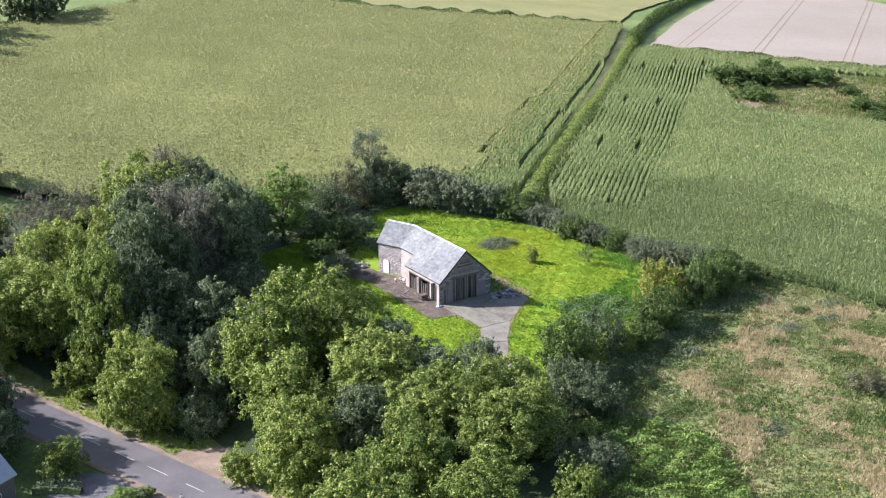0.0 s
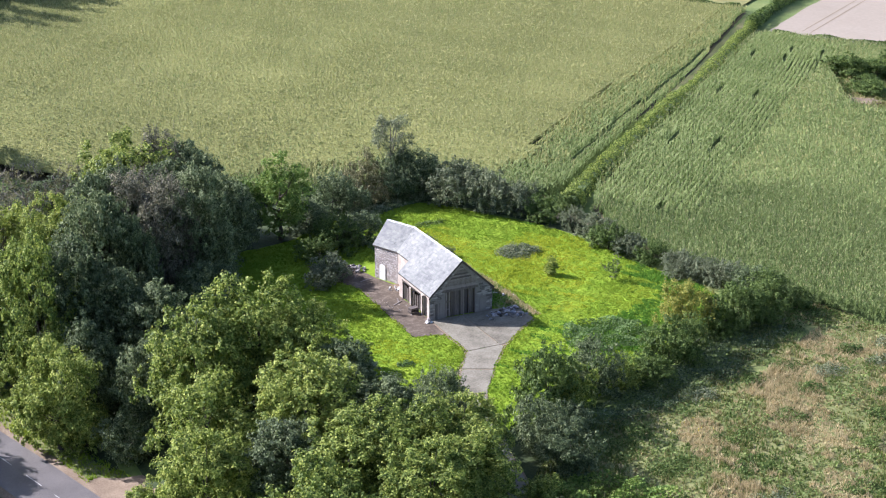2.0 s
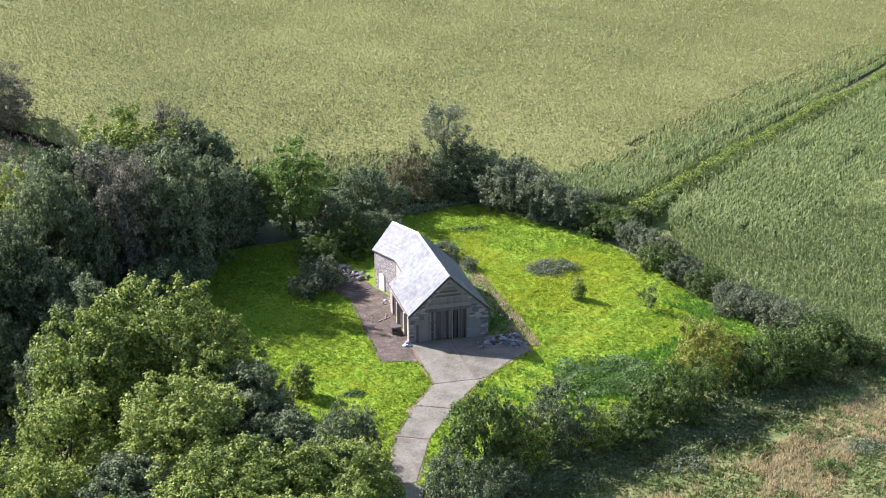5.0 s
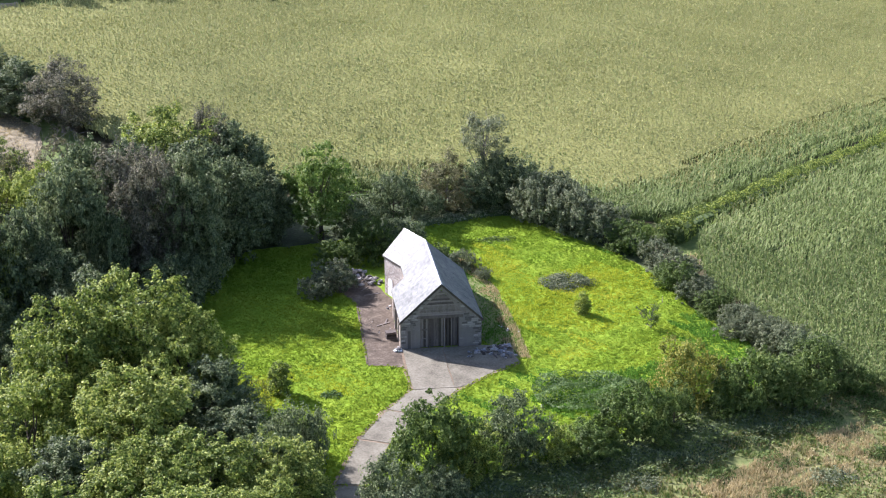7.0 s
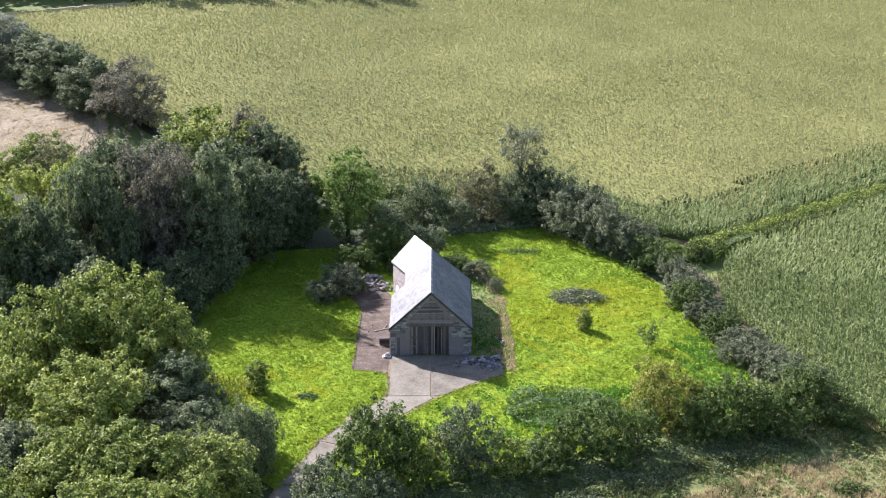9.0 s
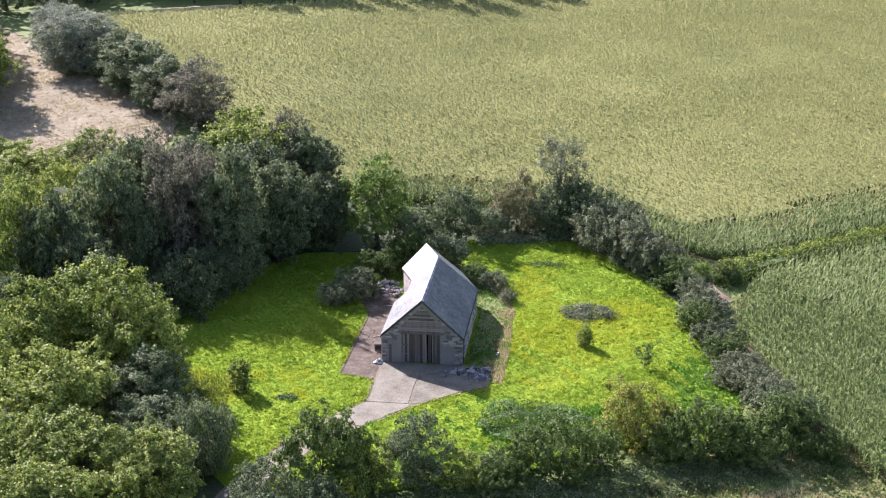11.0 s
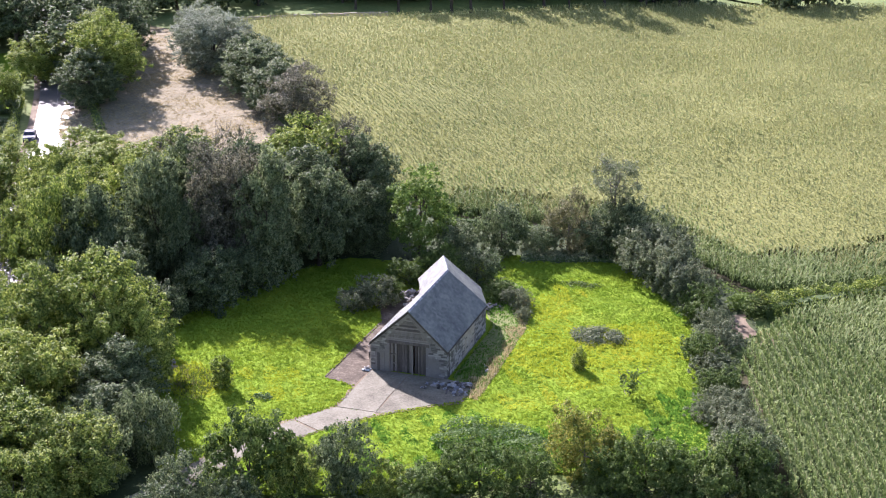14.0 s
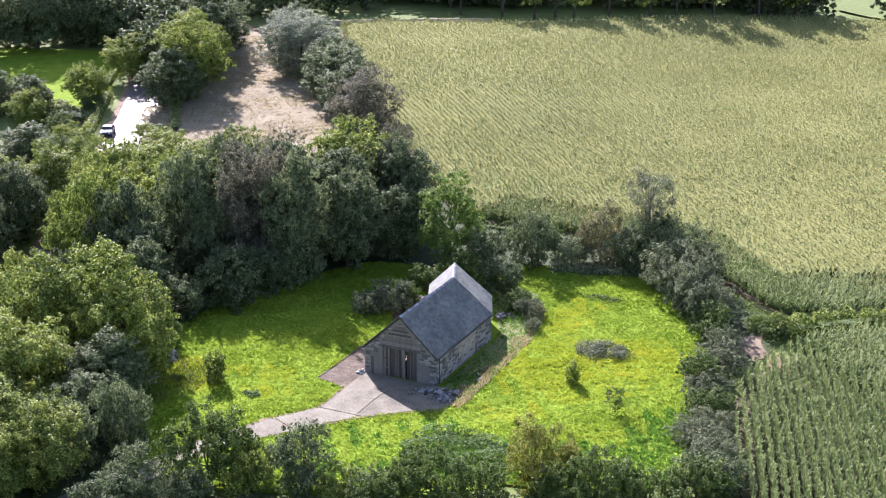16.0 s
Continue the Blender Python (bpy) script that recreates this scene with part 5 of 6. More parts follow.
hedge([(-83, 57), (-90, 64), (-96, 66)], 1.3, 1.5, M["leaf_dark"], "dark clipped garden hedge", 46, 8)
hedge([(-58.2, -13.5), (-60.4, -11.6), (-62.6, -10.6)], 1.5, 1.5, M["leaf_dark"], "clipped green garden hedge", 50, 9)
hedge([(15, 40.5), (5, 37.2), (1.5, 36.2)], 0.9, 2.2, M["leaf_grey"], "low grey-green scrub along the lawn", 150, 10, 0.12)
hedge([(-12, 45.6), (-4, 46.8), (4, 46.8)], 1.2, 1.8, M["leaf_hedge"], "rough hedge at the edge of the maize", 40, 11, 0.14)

# row of tall trees beyond the maize, and dense wood behind
rnd = random.Random(5)
far_line = [(-60, 162), (-54, 164), (-50, 165), (-45, 166), (-39, 173), (-33, 177), (-28, 180), (-21, 186), (-14, 194), (-8, 202), (-70, 163), (-74, 170)]
for (x, y) in far_line:
    plant("tall", x + rnd.uniform(-1, 1), y + rnd.uniform(-1, 1), rnd.uniform(3.0, 4.2), gz(x, y) + rnd.uniform(13, 18))
for (x, y) in [(-90, 160), (-97, 155), (-104, 150), (-108, 143), (-114, 150), (-84, 175), (-60, 185), (-45, 190), (-30, 200), (-122, 150), (-130, 142), (-138, 132), (-118, 128), (-128, 118), (-150, 130), (-146, 116),
               (-142, 148), (-20, 215), (-100, 170), (-75, 190)]:
    plant("far", x, y, rnd.uniform(6.0, 7.5), gz(x, y) + rnd.uniform(11, 16))
patch("far_field", [(-3, 221), (10, 217.5), (38, 224), (62, 250), (40, 380), (-40, 340), (-8, 240)], 0.35, M["ground"], 12, 0.5, "far bright green pasture", 11.3, edge=6)
for (x, y) in [(88, 246), (93, 245), (98, 243), (103, 241), (268, 246), (272, 250)]:
    plant("farbush", x, y, 3.2, gz(x, y) + 4.5)
for k in range(42):
    u = k / 41
    x, y = -150 + u * 142, 163 + 18 * u + 62 * max(0, u - 0.6)
    for j in range(2):
        plant("far", x + rnd.uniform(-3, 3), y + 3 + 9 * j + rnd.uniform(-3, 3), rnd.uniform(5.5, 7.5), gz(x, y) + rnd.uniform(10, 15))
for (x, y) in [(-93, 88), (-96, 96), (-101, 104), (-92, 98), (-104, 116), (-110, 125), (-120, 136), (-128, 128), (-136, 120), (-142, 112), (-133, 136), (-150, 104), (-126, 106), (-134, 100), (-142, 92), (-122, 118), (-116, 112), (-140, 128), (-132, 112), (-150, 120), (-158, 110), (-156, 96), (-148, 84), (-140, 76), (-112, 108)]:
    plant("far", x, y, rnd.uniform(5.5, 6.8), gz(x, y) + rnd.uniform(9.5, 13))
plant("tall", -110, 101, 4.0, 19)
for x, y in ((14, 209), (18, 215), (22, 221), (10, 216)):
    plant("far", x, y, 6.0, gz(x, y) + 13)
for row in [("dark", -127, 98, 7.0, 20.0), ("dark", -120, 105, 7.0, 20.0), ("dark", -135, 92, 7.0, 20.0), ("dark", -142, 85, 7.0, 19.0), ("dark", -100, 63.5, 4.0, 9.0), ("dark", -105.5, 61.5, 4.4, 9.6), ("mid", -96.5, 59, 3.6, 8.2), ("dark", -112, 62, 4.5, 9.0),
            ("brownbush", 22.9, -48.9, 2.6, 2.0)]:
    plant(*row)



# ==== maize fields ====
def maize(name, poly, holes, areas, label, seed):
    """Rows of maize as one mass of leaves, stalk tops and a solid lower tangle, coloured dark as shade where detail is
    full. areas: outline, row direction, row spacing, plant spacing, full detail.
    """
    rng = np.random.default_rng(seed)
    V, T, I = [], [], []
    base = 0

    def put(v, t, i):
        nonlocal base
        V.append(v)
        T.append(t + base)
        I.append(np.broadcast_to(np.asarray(i), (len(t),)))
        base += len(v)

    taken = []
    for outline, direction, gap, step, full, lane, green in areas:
        d = np.array(direction, float)
        d /= np.linalg.norm(d)
        n = np.array([-d[1], d[0]])
        P = np.array(outline, float)
        a0, a1 = (P @ d).min(), (P @ d).max()
        b0, b1 = (P @ n).min(), (P @ n).max()
        rows = np.arange(np.ceil(b0 / gap) * gap, b1, gap)
        along = np.arange(a0, a1, step)
        A, B = np.meshgrid(along, rows)
        A = A + rng.uniform(-0.4, 0.4, A.shape) * step
        wob = 0.35 * np.sin(A * 0.03 + 1.3) + 0.2 * np.sin(A * 0.11)
        x, y = A * d[0] + (B + wob) * n[0] + rng.normal(0, 0.07, A.shape), A * d[1] + (B + wob) * n[1] + rng.normal(0, 0.07, A.shape)
        keep = inside(x, y, outline) & inside(x, y, poly)
        for h in list(holes) + taken:
            keep &= ~inside(x, y, h)
        keep &= rng.random(A.shape) > 0.04
        if lane:
            keep &= (np.round(B / gap).astype(int) % lane != 0) | (np.sin(A * 0.13 + 0.05 * B) + 0.5 * np.sin(A * 0.41) > -0.7)
        x, y = x[keep], y[keep]
        m = len(x)
        z = ground_z(x, y)
        lump = np.sin(x * 0.21 + seed) * np.cos(y * 0.17) + 0.6 * np.sin(x * 0.07 - y * 0.09 + 2 * seed)
        h = 2.05 + 0.12 * lump + rng.normal(0, 0.1, m)
        off = -0.70 * (x - 66) + 0.715 * (y - 63.8)          # from the long hedge
        edge = np.minimum(np.abs(off) / 16, np.maximum(y - 46 + 0.25 * np.abs(x - 5), 0) / 22) if seed == 1 else np.hypot(x - 40, y - 10) / 85
        green_share = np.clip((1.1 if seed == 1 else 1.35) - edge + 0.22 * lump, 0.12 if seed == 1 else 0.8, 1)
        tone = np.where(rng.random(m) < green_share, 3, 0)
        nb = 8 if full else (5 if seed == 2 else 4)
        wid = 0.055 if full else 0.075
        for k in range(nb):
            az = math.atan2(d[1], d[0]) + np.pi * rng.integers(0, 2, m) + rng.normal(0, 0.75 if full or seed == 2 else 0.45, m)
            ux, uy = np.cos(az), np.sin(az)
            z0 = z + h * ((0.34 if full else 0.52) + (0.55 if full else 0.4) * k / (nb - 1)) + rng.normal(0, 0.05, m)
            L = rng.uniform(0.28, 0.55, m) * (0.9 if full else 0.75)
            w = wid * rng.uniform(0.7, 1.3, m)
            p0 = np.column_stack([x, y, z0])
            p1 = np.column_stack([x + ux * L * 0.5, y + uy * L * 0.5, z0 + 0.85 * L])
            p2 = np.column_stack([x + ux * L, y + uy * L, z0 + rng.uniform(0.5, 1.2, m) * L])
            s = np.column_stack([-uy * w, ux * w, 0 * w])
            v = np.stack([p0 - s * 0.6, p0 + s * 0.6, p1 - s, p1 + s, p2], 1).reshape(-1, 3)
            b = np.arange(m)[:, None] * 5
            t = np.concatenate([b + np.array([[0, 1, 3]]), b + np.array([[0, 3, 2]]), b + np.array([[2, 3, 4]])], 1).reshape(-1, 3)
            if green == "fade":
                put(v, t, np.repeat(tone, 3))
            else:
                put(v, t, 3 if green else 0)
        for k in range(1):
            az = rng.uniform(0, np.pi, m)
            w = (0.04 if full else 0.06) * rng.uniform(0.5, 1.3, m)
            s = np.column_stack([np.cos(az) * w, np.sin(az) * w, 0 * w])
            c = np.column_stack([x, y, z + h * 0.97])
            top = c + np.column_stack([rng.normal(0, 0.06, m), rng.normal(0, 0.06, m), rng.uniform(0.25, 0.42, m)])
            v = np.stack([c - s, c + s, top], 1).reshape(-1, 3)
            put(v, np.arange(3 * m).reshape(-1, 3), 1)
        # lower tangle: a low solid ridge along each row; corn_core paints shade into it
        A, B = np.meshgrid(np.arange(a0, a1, 2.0), rows)
        ridge = 1.0 if full else (1.35 if seed == 2 else 1.75)
        wob0 = 0.35 * np.sin(A * 0.03 + 1.3) + 0.2 * np.sin(A * 0.11)
        wob1 = 0.35 * np.sin((A + 2.0) * 0.03 + 1.3) + 0.2 * np.sin((A + 2.0) * 0.11)
        mx, my = (A + 1.0) * d[0] + B * n[0], (A + 1.0) * d[1] + B * n[1]
        keep = inside(mx, my, outline) & inside(mx, my, poly)
        for du, dv in ((0, 1.3), (0, -1.3), (2.0, 0), (-2.0, 0)):
            keep &= inside(mx + du * d[0] + dv * n[0], my + du * d[1] + dv * n[1], poly)
        for h2 in list(holes) + taken:
            keep &= ~inside(mx, my, h2)
        a, bb, w0, w1 = A[keep], B[keep], wob0[keep], wob1[keep]

        def at(al, across, up):
            px, py = al * d[0] + across * n[0], al * d[1] + across * n[1]
            return np.column_stack([px, py, ground_z(px, py) + up])

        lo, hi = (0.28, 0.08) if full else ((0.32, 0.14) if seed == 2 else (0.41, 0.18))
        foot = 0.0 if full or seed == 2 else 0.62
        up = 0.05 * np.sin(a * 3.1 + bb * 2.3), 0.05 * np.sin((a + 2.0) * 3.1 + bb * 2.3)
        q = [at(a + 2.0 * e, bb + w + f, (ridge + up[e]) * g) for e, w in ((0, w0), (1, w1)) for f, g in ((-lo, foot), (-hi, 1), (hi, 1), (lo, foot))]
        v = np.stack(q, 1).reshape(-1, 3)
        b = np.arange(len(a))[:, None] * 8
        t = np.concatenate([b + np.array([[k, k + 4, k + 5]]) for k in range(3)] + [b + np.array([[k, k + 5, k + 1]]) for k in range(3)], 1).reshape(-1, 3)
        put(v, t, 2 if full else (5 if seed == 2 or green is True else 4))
        taken.append(outline)
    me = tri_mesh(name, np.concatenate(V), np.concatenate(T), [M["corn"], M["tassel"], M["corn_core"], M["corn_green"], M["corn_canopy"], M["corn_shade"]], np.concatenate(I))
    return tagged(new(name, me), label, "maize", kind="stuff")


ALL = [(-400, -400), (400, -400), (400, 400), (-400, 400)]
band_l = [(32, 32.5), (42, 42), (67, 66), (105, 103), (151, 150), (178, 176), (171, 183), (101, 113), (58, 74), (36, 50), (28, 44)]
LANE = [(66 + 0.715 * a - 0.70 * o, 63.8 + 0.70 * a + 0.715 * o) for a, o in ((-30, 3.7), (60, 3.6), (100, 3.5), (100, 4.3), (60, 4.5), (-30, 4.6))]
maize("maize_field", CORN_LEFT, [LANE], [
    ([(-14, 46), (6, 47), (16, 43.5), (23, 38), (28, 33), (33, 36), (28, 44), (18, 54), (8, 58), (-12, 56)], (0.9, -0.35), 0.82, 0.27, True, 0, "fade"),
    (band_l, (0.715, 0.70), 0.86, 0.34, True, 0, "fade"),
    (ALL, (0.70, -0.71), 0.8, 0.47, False, 0, "fade")], "tall green maize with yellowish tassels in rows", 1)
band_r = [(34, 26), (41, 35), (67, 61), (106, 99), (150, 142), (162, 147), (162, 125), (118, 88), (75, 46), (48, 22)]
near_r = [(33, 30), (75, 30), (90, -40), (40, -60), (30, 0)]
maize("maize_field", CORN_RIGHT, [PIT], [
    ([(35, 31), (41, 35), (60, 54), (70, 50), (52, 24), (44, 18), (38, 22)], (0.715, 0.70), 0.86, 0.30, True, 8, True),
    (band_r, (0.715, 0.70), 0.86, 0.36, True, 8, True),
    (near_r, (0.30, -0.95), 0.95, 0.23, True, 0, True),
    (ALL, (0.30, -0.95), 0.8, 0.52, False, 0, "fade")], "tall green maize in close rows beside the lawn", 2)


# ==== grass ====
def grass(name, poly, per_m2, height, width, mat, label, seed, holes=(), per=3, lean=0.5, lumps=0.5, rough=0.0, where=None):
    rng = np.random.default_rng(seed)
    xs, ys = [p[0] for p in poly], [p[1] for p in poly]
    count = int((max(xs) - min(xs)) * (max(ys) - min(ys)) * per_m2)
    px, py = scatter(poly, count, rng, holes)
    if where is not None:
        k = where(px, py)
        px, py = px[k], py[k]
    hh = height * (1 + lumps * (np.sin(px * 0.9 + seed) * np.cos(py * 1.1) * 0.5 + 0.5 * np.sin(px * 0.31 - py * 0.27)))
    v, t = blades(px, py, rng, np.maximum(hh, height * 0.35), width, per, lean, 0.0, rough)
    return tagged(new(name, tri_mesh(name, v, t, [mat])), label, "grass", kind="stuff")


def lawn_zone(x, y):
    """Below 0: lush and deep green; above 1: yellowing; between: bright green."""
    r = np.zeros_like(x)
    for cx, cy, rx, ry, k in [(15, 9, 8, 7, 1.5), (22, 16, 5, 6, 0.9), (9.5, 22, 3.5, 7, 0.9), (-21.5, -8.5, 4.5, 4, 1.2), (-12, -6, 7, 6, 0.6), (14, -4, 5, 3, 0.7), (16, -12, 12, 6.5, -0.9), (28, 0, 5, 9, -0.9), (2, -20, 6, 5, -0.4), (24, 24, 4, 5, -0.3)]:
        r += k * np.exp(-((x - cx) / rx) ** 2 - ((y - cy) / ry) ** 2)
    r += 0.24 * np.sin(x * 0.55 + 1.6 * np.sin(y * 0.45)) * np.cos(y * 0.8 + np.sin(x * 0.5)) + 0.14 * np.sin(x * 2.3 + y * 1.4) + 0.46
    return r + 0.05 * (np.modf(np.sin(x * 127.1 + y * 311.7) * 4375.5)[0])


grass("lawn_grass", LAWN, 36, 0.11, 0.055, M["blade"], "bright green grass in uneven tufts", 21, NO_GRASS + [DRY_BAND], rough=2.1, where=lambda x, y: (lawn_zone(x, y) > 0) & (lawn_zone(x, y) < 1))
grass("lawn_grass", LAWN, 36, 0.14, 0.055, M["blade_yellow"], "yellowing grass on the dry part of the lawn", 33, NO_GRASS + [DRY_BAND], rough=2.1, where=lambda x, y: lawn_zone(x, y) >= 1)
grass("lawn_grass", LAWN, 36, 0.19, 0.06, M["blade_lush"], "lush deep green grass and clover", 34, NO_GRASS + [DRY_BAND], rough=2.1, where=lambda x, y: lawn_zone(x, y) <= 0)
grass("dry_grass", DRY_BAND, 44, 0.34, 0.05, M["dry_blade"], "tall dry straw-coloured grass beside the barn", 22, NO_GRASS, where=lambda x, y: 0.4 * np.sin(x * 2.1 + y) + 0.3 * np.cos(y * 1.3) + 0.14 * np.maximum(y - 12, 0) + 0.9 * (x - 6.9) > 0)
grass("rough_grass", DRY_BAND, 22, 0.26, 0.06, M["blade_lush"], "rough green grass beside the barn", 32, NO_GRASS)
grass("dry_grass", [(-26, -10), (-22, -5), (-17, -6), (-17, -13), (-20, -19), (-25, -13)], 20, 0.4, 0.05, M["meadow_blade"], "tall dry grass at the lawn's edge", 23)


def dry_share(x, y):
    """Where the meadow has dried to straw: long drifts."""
    r = np.zeros_like(x) - 0.12
    for cx, cy, rx, ry in [(20, -33, 6.5, 2.6), (18, -40, 6.5, 3.4), (7, -36.5, 4, 2.2), (2.5, -48.5, 6.5, 2.6), (12, -52, 5, 3), (34, -38.5, 3.5, 4.5), (32.5, -22.5, 5, 2.4), (25, -29, 5, 2.6), (39, -29, 3, 6), (30, -50, 7, 3), (8, -64, 8, 3)]:
        u, v = (x - cx) * 0.86 - (y - cy) * 0.5, (x - cx) * 0.5 + (y - cy) * 0.86
        r += 1.1 * np.exp(-(u / ry) ** 2 - (v / rx) ** 2)
    return r + 0.26 * np.sin(x * 0.55 - y * 0.38 + 1.9 * np.sin(y * 0.3)) + 0.2 * np.sin(x * 1.7 + 1.1 * y) + 0.12 * np.sin(2.9 * x - 2.2 * y)


HEDGE_FOOT = [(33, -14), (40, -10), (42, -16), (30, -23), (18, -30), (4, -35), (-6, -38), (-10, -32), (6, -28), (16, -25), (26, -20)]
grass("meadow_grass", MEADOW, 12, 0.34, 0.07, M["meadow_blade"], "rough green meadow grass", 24, rough=1.6, where=lambda x, y: dry_share(x, y) < 0.45)
grass("dry_grass", MEADOW, 26, 0.42, 0.05, M["dry_blade"], "drifts of tall straw-coloured grass in the meadow", 31, [HEDGE_FOOT], rough=1.6, lean=0.7, where=lambda x, y: dry_share(x, y) > 0.4)


def weeds(name, poly, per_m2, height, leaf, mat, label, seed, where=None):
    """A carpet of broad-leaved weeds in uneven drifts."""
    rng = np.random.default_rng(seed)
    xs, ys = [p[0] for p in poly], [p[1] for p in poly]
    px, py = scatter(poly, int((max(xs) - min(xs)) * (max(ys) - min(ys)) * per_m2), rng)
    if where is not None:
        k = where(px, py)
        px, py = px[k], py[k]
    h = height * (0.55 + 0.45 * np.sin(px * 1.1 + 1.4 * np.sin(py * 0.8)) * np.cos(py * 1.3)) * (0.6 + 0.5 * rng.random(len(px)))
    pz = ground_z(px, py) + 1.6 * tussock(px, py) + np.maximum(h, 0.06)
    nrm = np.column_stack([0.45 * np.cos(px * 1.1), 0.45 * np.sin(py * 1.3), np.full(len(px), 0.8)]) + rng.normal(0, 0.45, (len(px), 3))
    v, t = leaf_cards(np.column_stack([px, py, pz]), nrm, leaf, rng)
    return tagged(new(name, tri_mesh(name, v, t, [mat])), label, "weeds", kind="stuff")


weeds("meadow_weeds", MEADOW, 15, 0.55, 0.13, M["weed"], "green broad-leaved weeds spread through the meadow", 41, lambda x, y: (dry_share(x, y) < 0.25) & (np.sin(x * 0.5 + y * 0.33) + np.cos(y * 0.6 - x * 0.2) > -0.5))
weeds("bramble_patch", [(-15, -43), (-8, -39), (-4, -42), (-1, -47), (-4, -56), (-8, -62), (-20, -58)], 60, 1.3, 0.15, M["leaf_lime"], "bright green low bramble by the wood's edge", 42)
weeds("bramble_patch", HEDGE_FOOT, 24, 0.7, 0.12, M["leaf_hedge"], "dark weeds along the foot of the hedge", 43, lambda x, y: np.sin(x * 0.6 + y * 0.5) + np.cos(y * 0.8 - x * 0.3) > -0.2)
grass("verge_grass", [(32, 33.6), (40, 41.2), (68, 67.4), (106, 104.4), (108, 106.2), (67.6, 69), (39, 43), (31, 35)], 26, 0.6, 0.09, M["corn_green"], "tall pale green grass beside the hedge", 48)
weeds("bramble_patch", [(-8, -29.5), (4, -26.5), (12, -23.5), (17, -18.5), (26, -16), (31, -11), (37, -11), (31, -20.5), (18, -28), (6, -31.5), (-8, -35)], 42, 0.8, 0.12, M["leaf_dark"], "dark brambles and weeds beneath the hedge", 50)
weeds("ragwort", [(-3, -62), (4, -56), (8, -60), (2, -66)], 3.0, 0.9, 0.07, M["flower"], "yellow flowering ragwort in the meadow", 44)
weeds("ragwort", [(4, -35), (9, -33), (9, -37), (5, -38)], 1.2, 0.9, 0.06, M["flower"], "sparse yellow flowers by the hedge", 45)
grass("verge_grass", [(p[0] + 3.6, p[1] + 0.6) for p in ROAD[2:9]] + [(p[0] + 7.0, p[1] + 1.6) for p in reversed(ROAD[2:9])], 16, 0.3, 0.06, M["blade"], "green roadside grass", 25, [lay_by])
NETTLES = [(7, -11), (9, -8.2), (13, -8), (17, -10), (18, -13.5), (15, -16.5), (10, -16.5), (7, -14)]
weeds("nettle_bed", NETTLES, 95, 0.9, 0.1, M["nettle"], "bed of tall grey-green nettles in the lawn", 26)
grass("pit_grass_tufts", PIT, 4, 0.6, 0.14, M["meadow_blade"], "rough grass in the hollow", 27)
grass("hay_tufts", HAY, 14, 0.12, 0.09, M["dry_blade"], "loose cut hay in uneven swathes", 28, per=3, lean=2.0, rough=1.1)


def mound(name, x, y, rx, ry, h, mat, label, count, leaf=0.09, seed=1):
    """A low ragged heap of bramble, leaf by leaf."""
    rng = np.random.default_rng(seed)
    n = 26
    la, lr = rng.uniform(0, 2 * np.pi, n), np.sqrt(rng.random(n)) * 0.85
    lx, ly, ls, lh = x + np.cos(la) * lr * rx, y + np.sin(la) * lr * ry, rng.uniform(0.22, 0.42, n) * min(rx, ry), h * rng.uniform(0.4, 1.0, n) * (1 - 0.5 * lr)
    k = rng.integers(0, n, count)
    u = rng.normal(size=(count, 3))
    u /= np.linalg.norm(u, axis=1)[:, None]
    u[:, 2] = np.abs(u[:, 2])
    pts = np.column_stack([lx[k], ly[k], np.zeros(count)]) + u * np.column_stack([ls[k] * 1.2, ls[k] * 1.2, lh[k]]) * rng.uniform(0.75, 1.15, count)[:, None]
    pts[:, 2] += ground_z(pts[:, 0], pts[:, 1]) + 0.05
    v, t = leaf_cards(pts, u + np.array([0, 0, 0.4]) + rng.normal(0, 0.5, (count, 3)), leaf, rng)
    return tagged(new(name, tri_mesh(name, v, t, [mat])), label, "bramble")


mound("bramble_mound", 15.9, 15.2, 3.2, 2.2, 1.4, M["leaf_grey"], "low grey-green bramble mound in the grass", 5600, 0.085, seed=3)
mound("bramble_mound", -11.5, -9.5, 1.0, 0.8, 0.5, M["nettle"], "small dark nettle clump in the grass", 500, seed=4)
mound("bramble_mound", 10.5, 30, 2.5, 1.2, 0.6, M["leaf_hedge"], "low weeds at the lawn's edge", 900, seed=5)
for k, (x, y, s) in enumerate([(36.6, -30, 2.2), (35, -26, 1.8), (27.5, -41, 2.6), (8.5, -44.5, 2.6), (8.6, -54.5, 2.8), (12.5, -30, 2.2), (24, -33, 2.0), (31, -37, 2.2), (20, -29, 1.8), (15, -52, 2.4), (29, -30, 2.6), (38, -35, 2.8), (34, -44, 3.0), (22, -46, 2.4), (17.5, -37.5, 2.2), (6, -50, 2.6), (1, -41, 2.6), (-2, -36, 3.0), (3, -33, 2.6), (10, -39, 2.4), (41, -26, 2.2), (25, -27, 2.4), (19, -57, 3.0), (11, -62, 3.0), (30, -52, 3.0), (40, -45, 2.6)]):
    mound("weed_clump", x, y, s, s * 0.75, 1.0, M["leaf_grey"] if k % 5 == 0 else (M["weed"] if k % 3 == 0 else M["leaf_hedge"]), "dark green weeds growing in the meadow", 1100, 0.1, 30 + k)
weeds("track_weeds", [(29.4, 27), (31.5, 25), (33.5, 22), (34, 15), (32, 14), (31, 19.6), (30.4, 20.4), (31.6, 22.4)], 14, 0.7, 0.1, M["weed"], "pale weeds growing over the field track", 46)
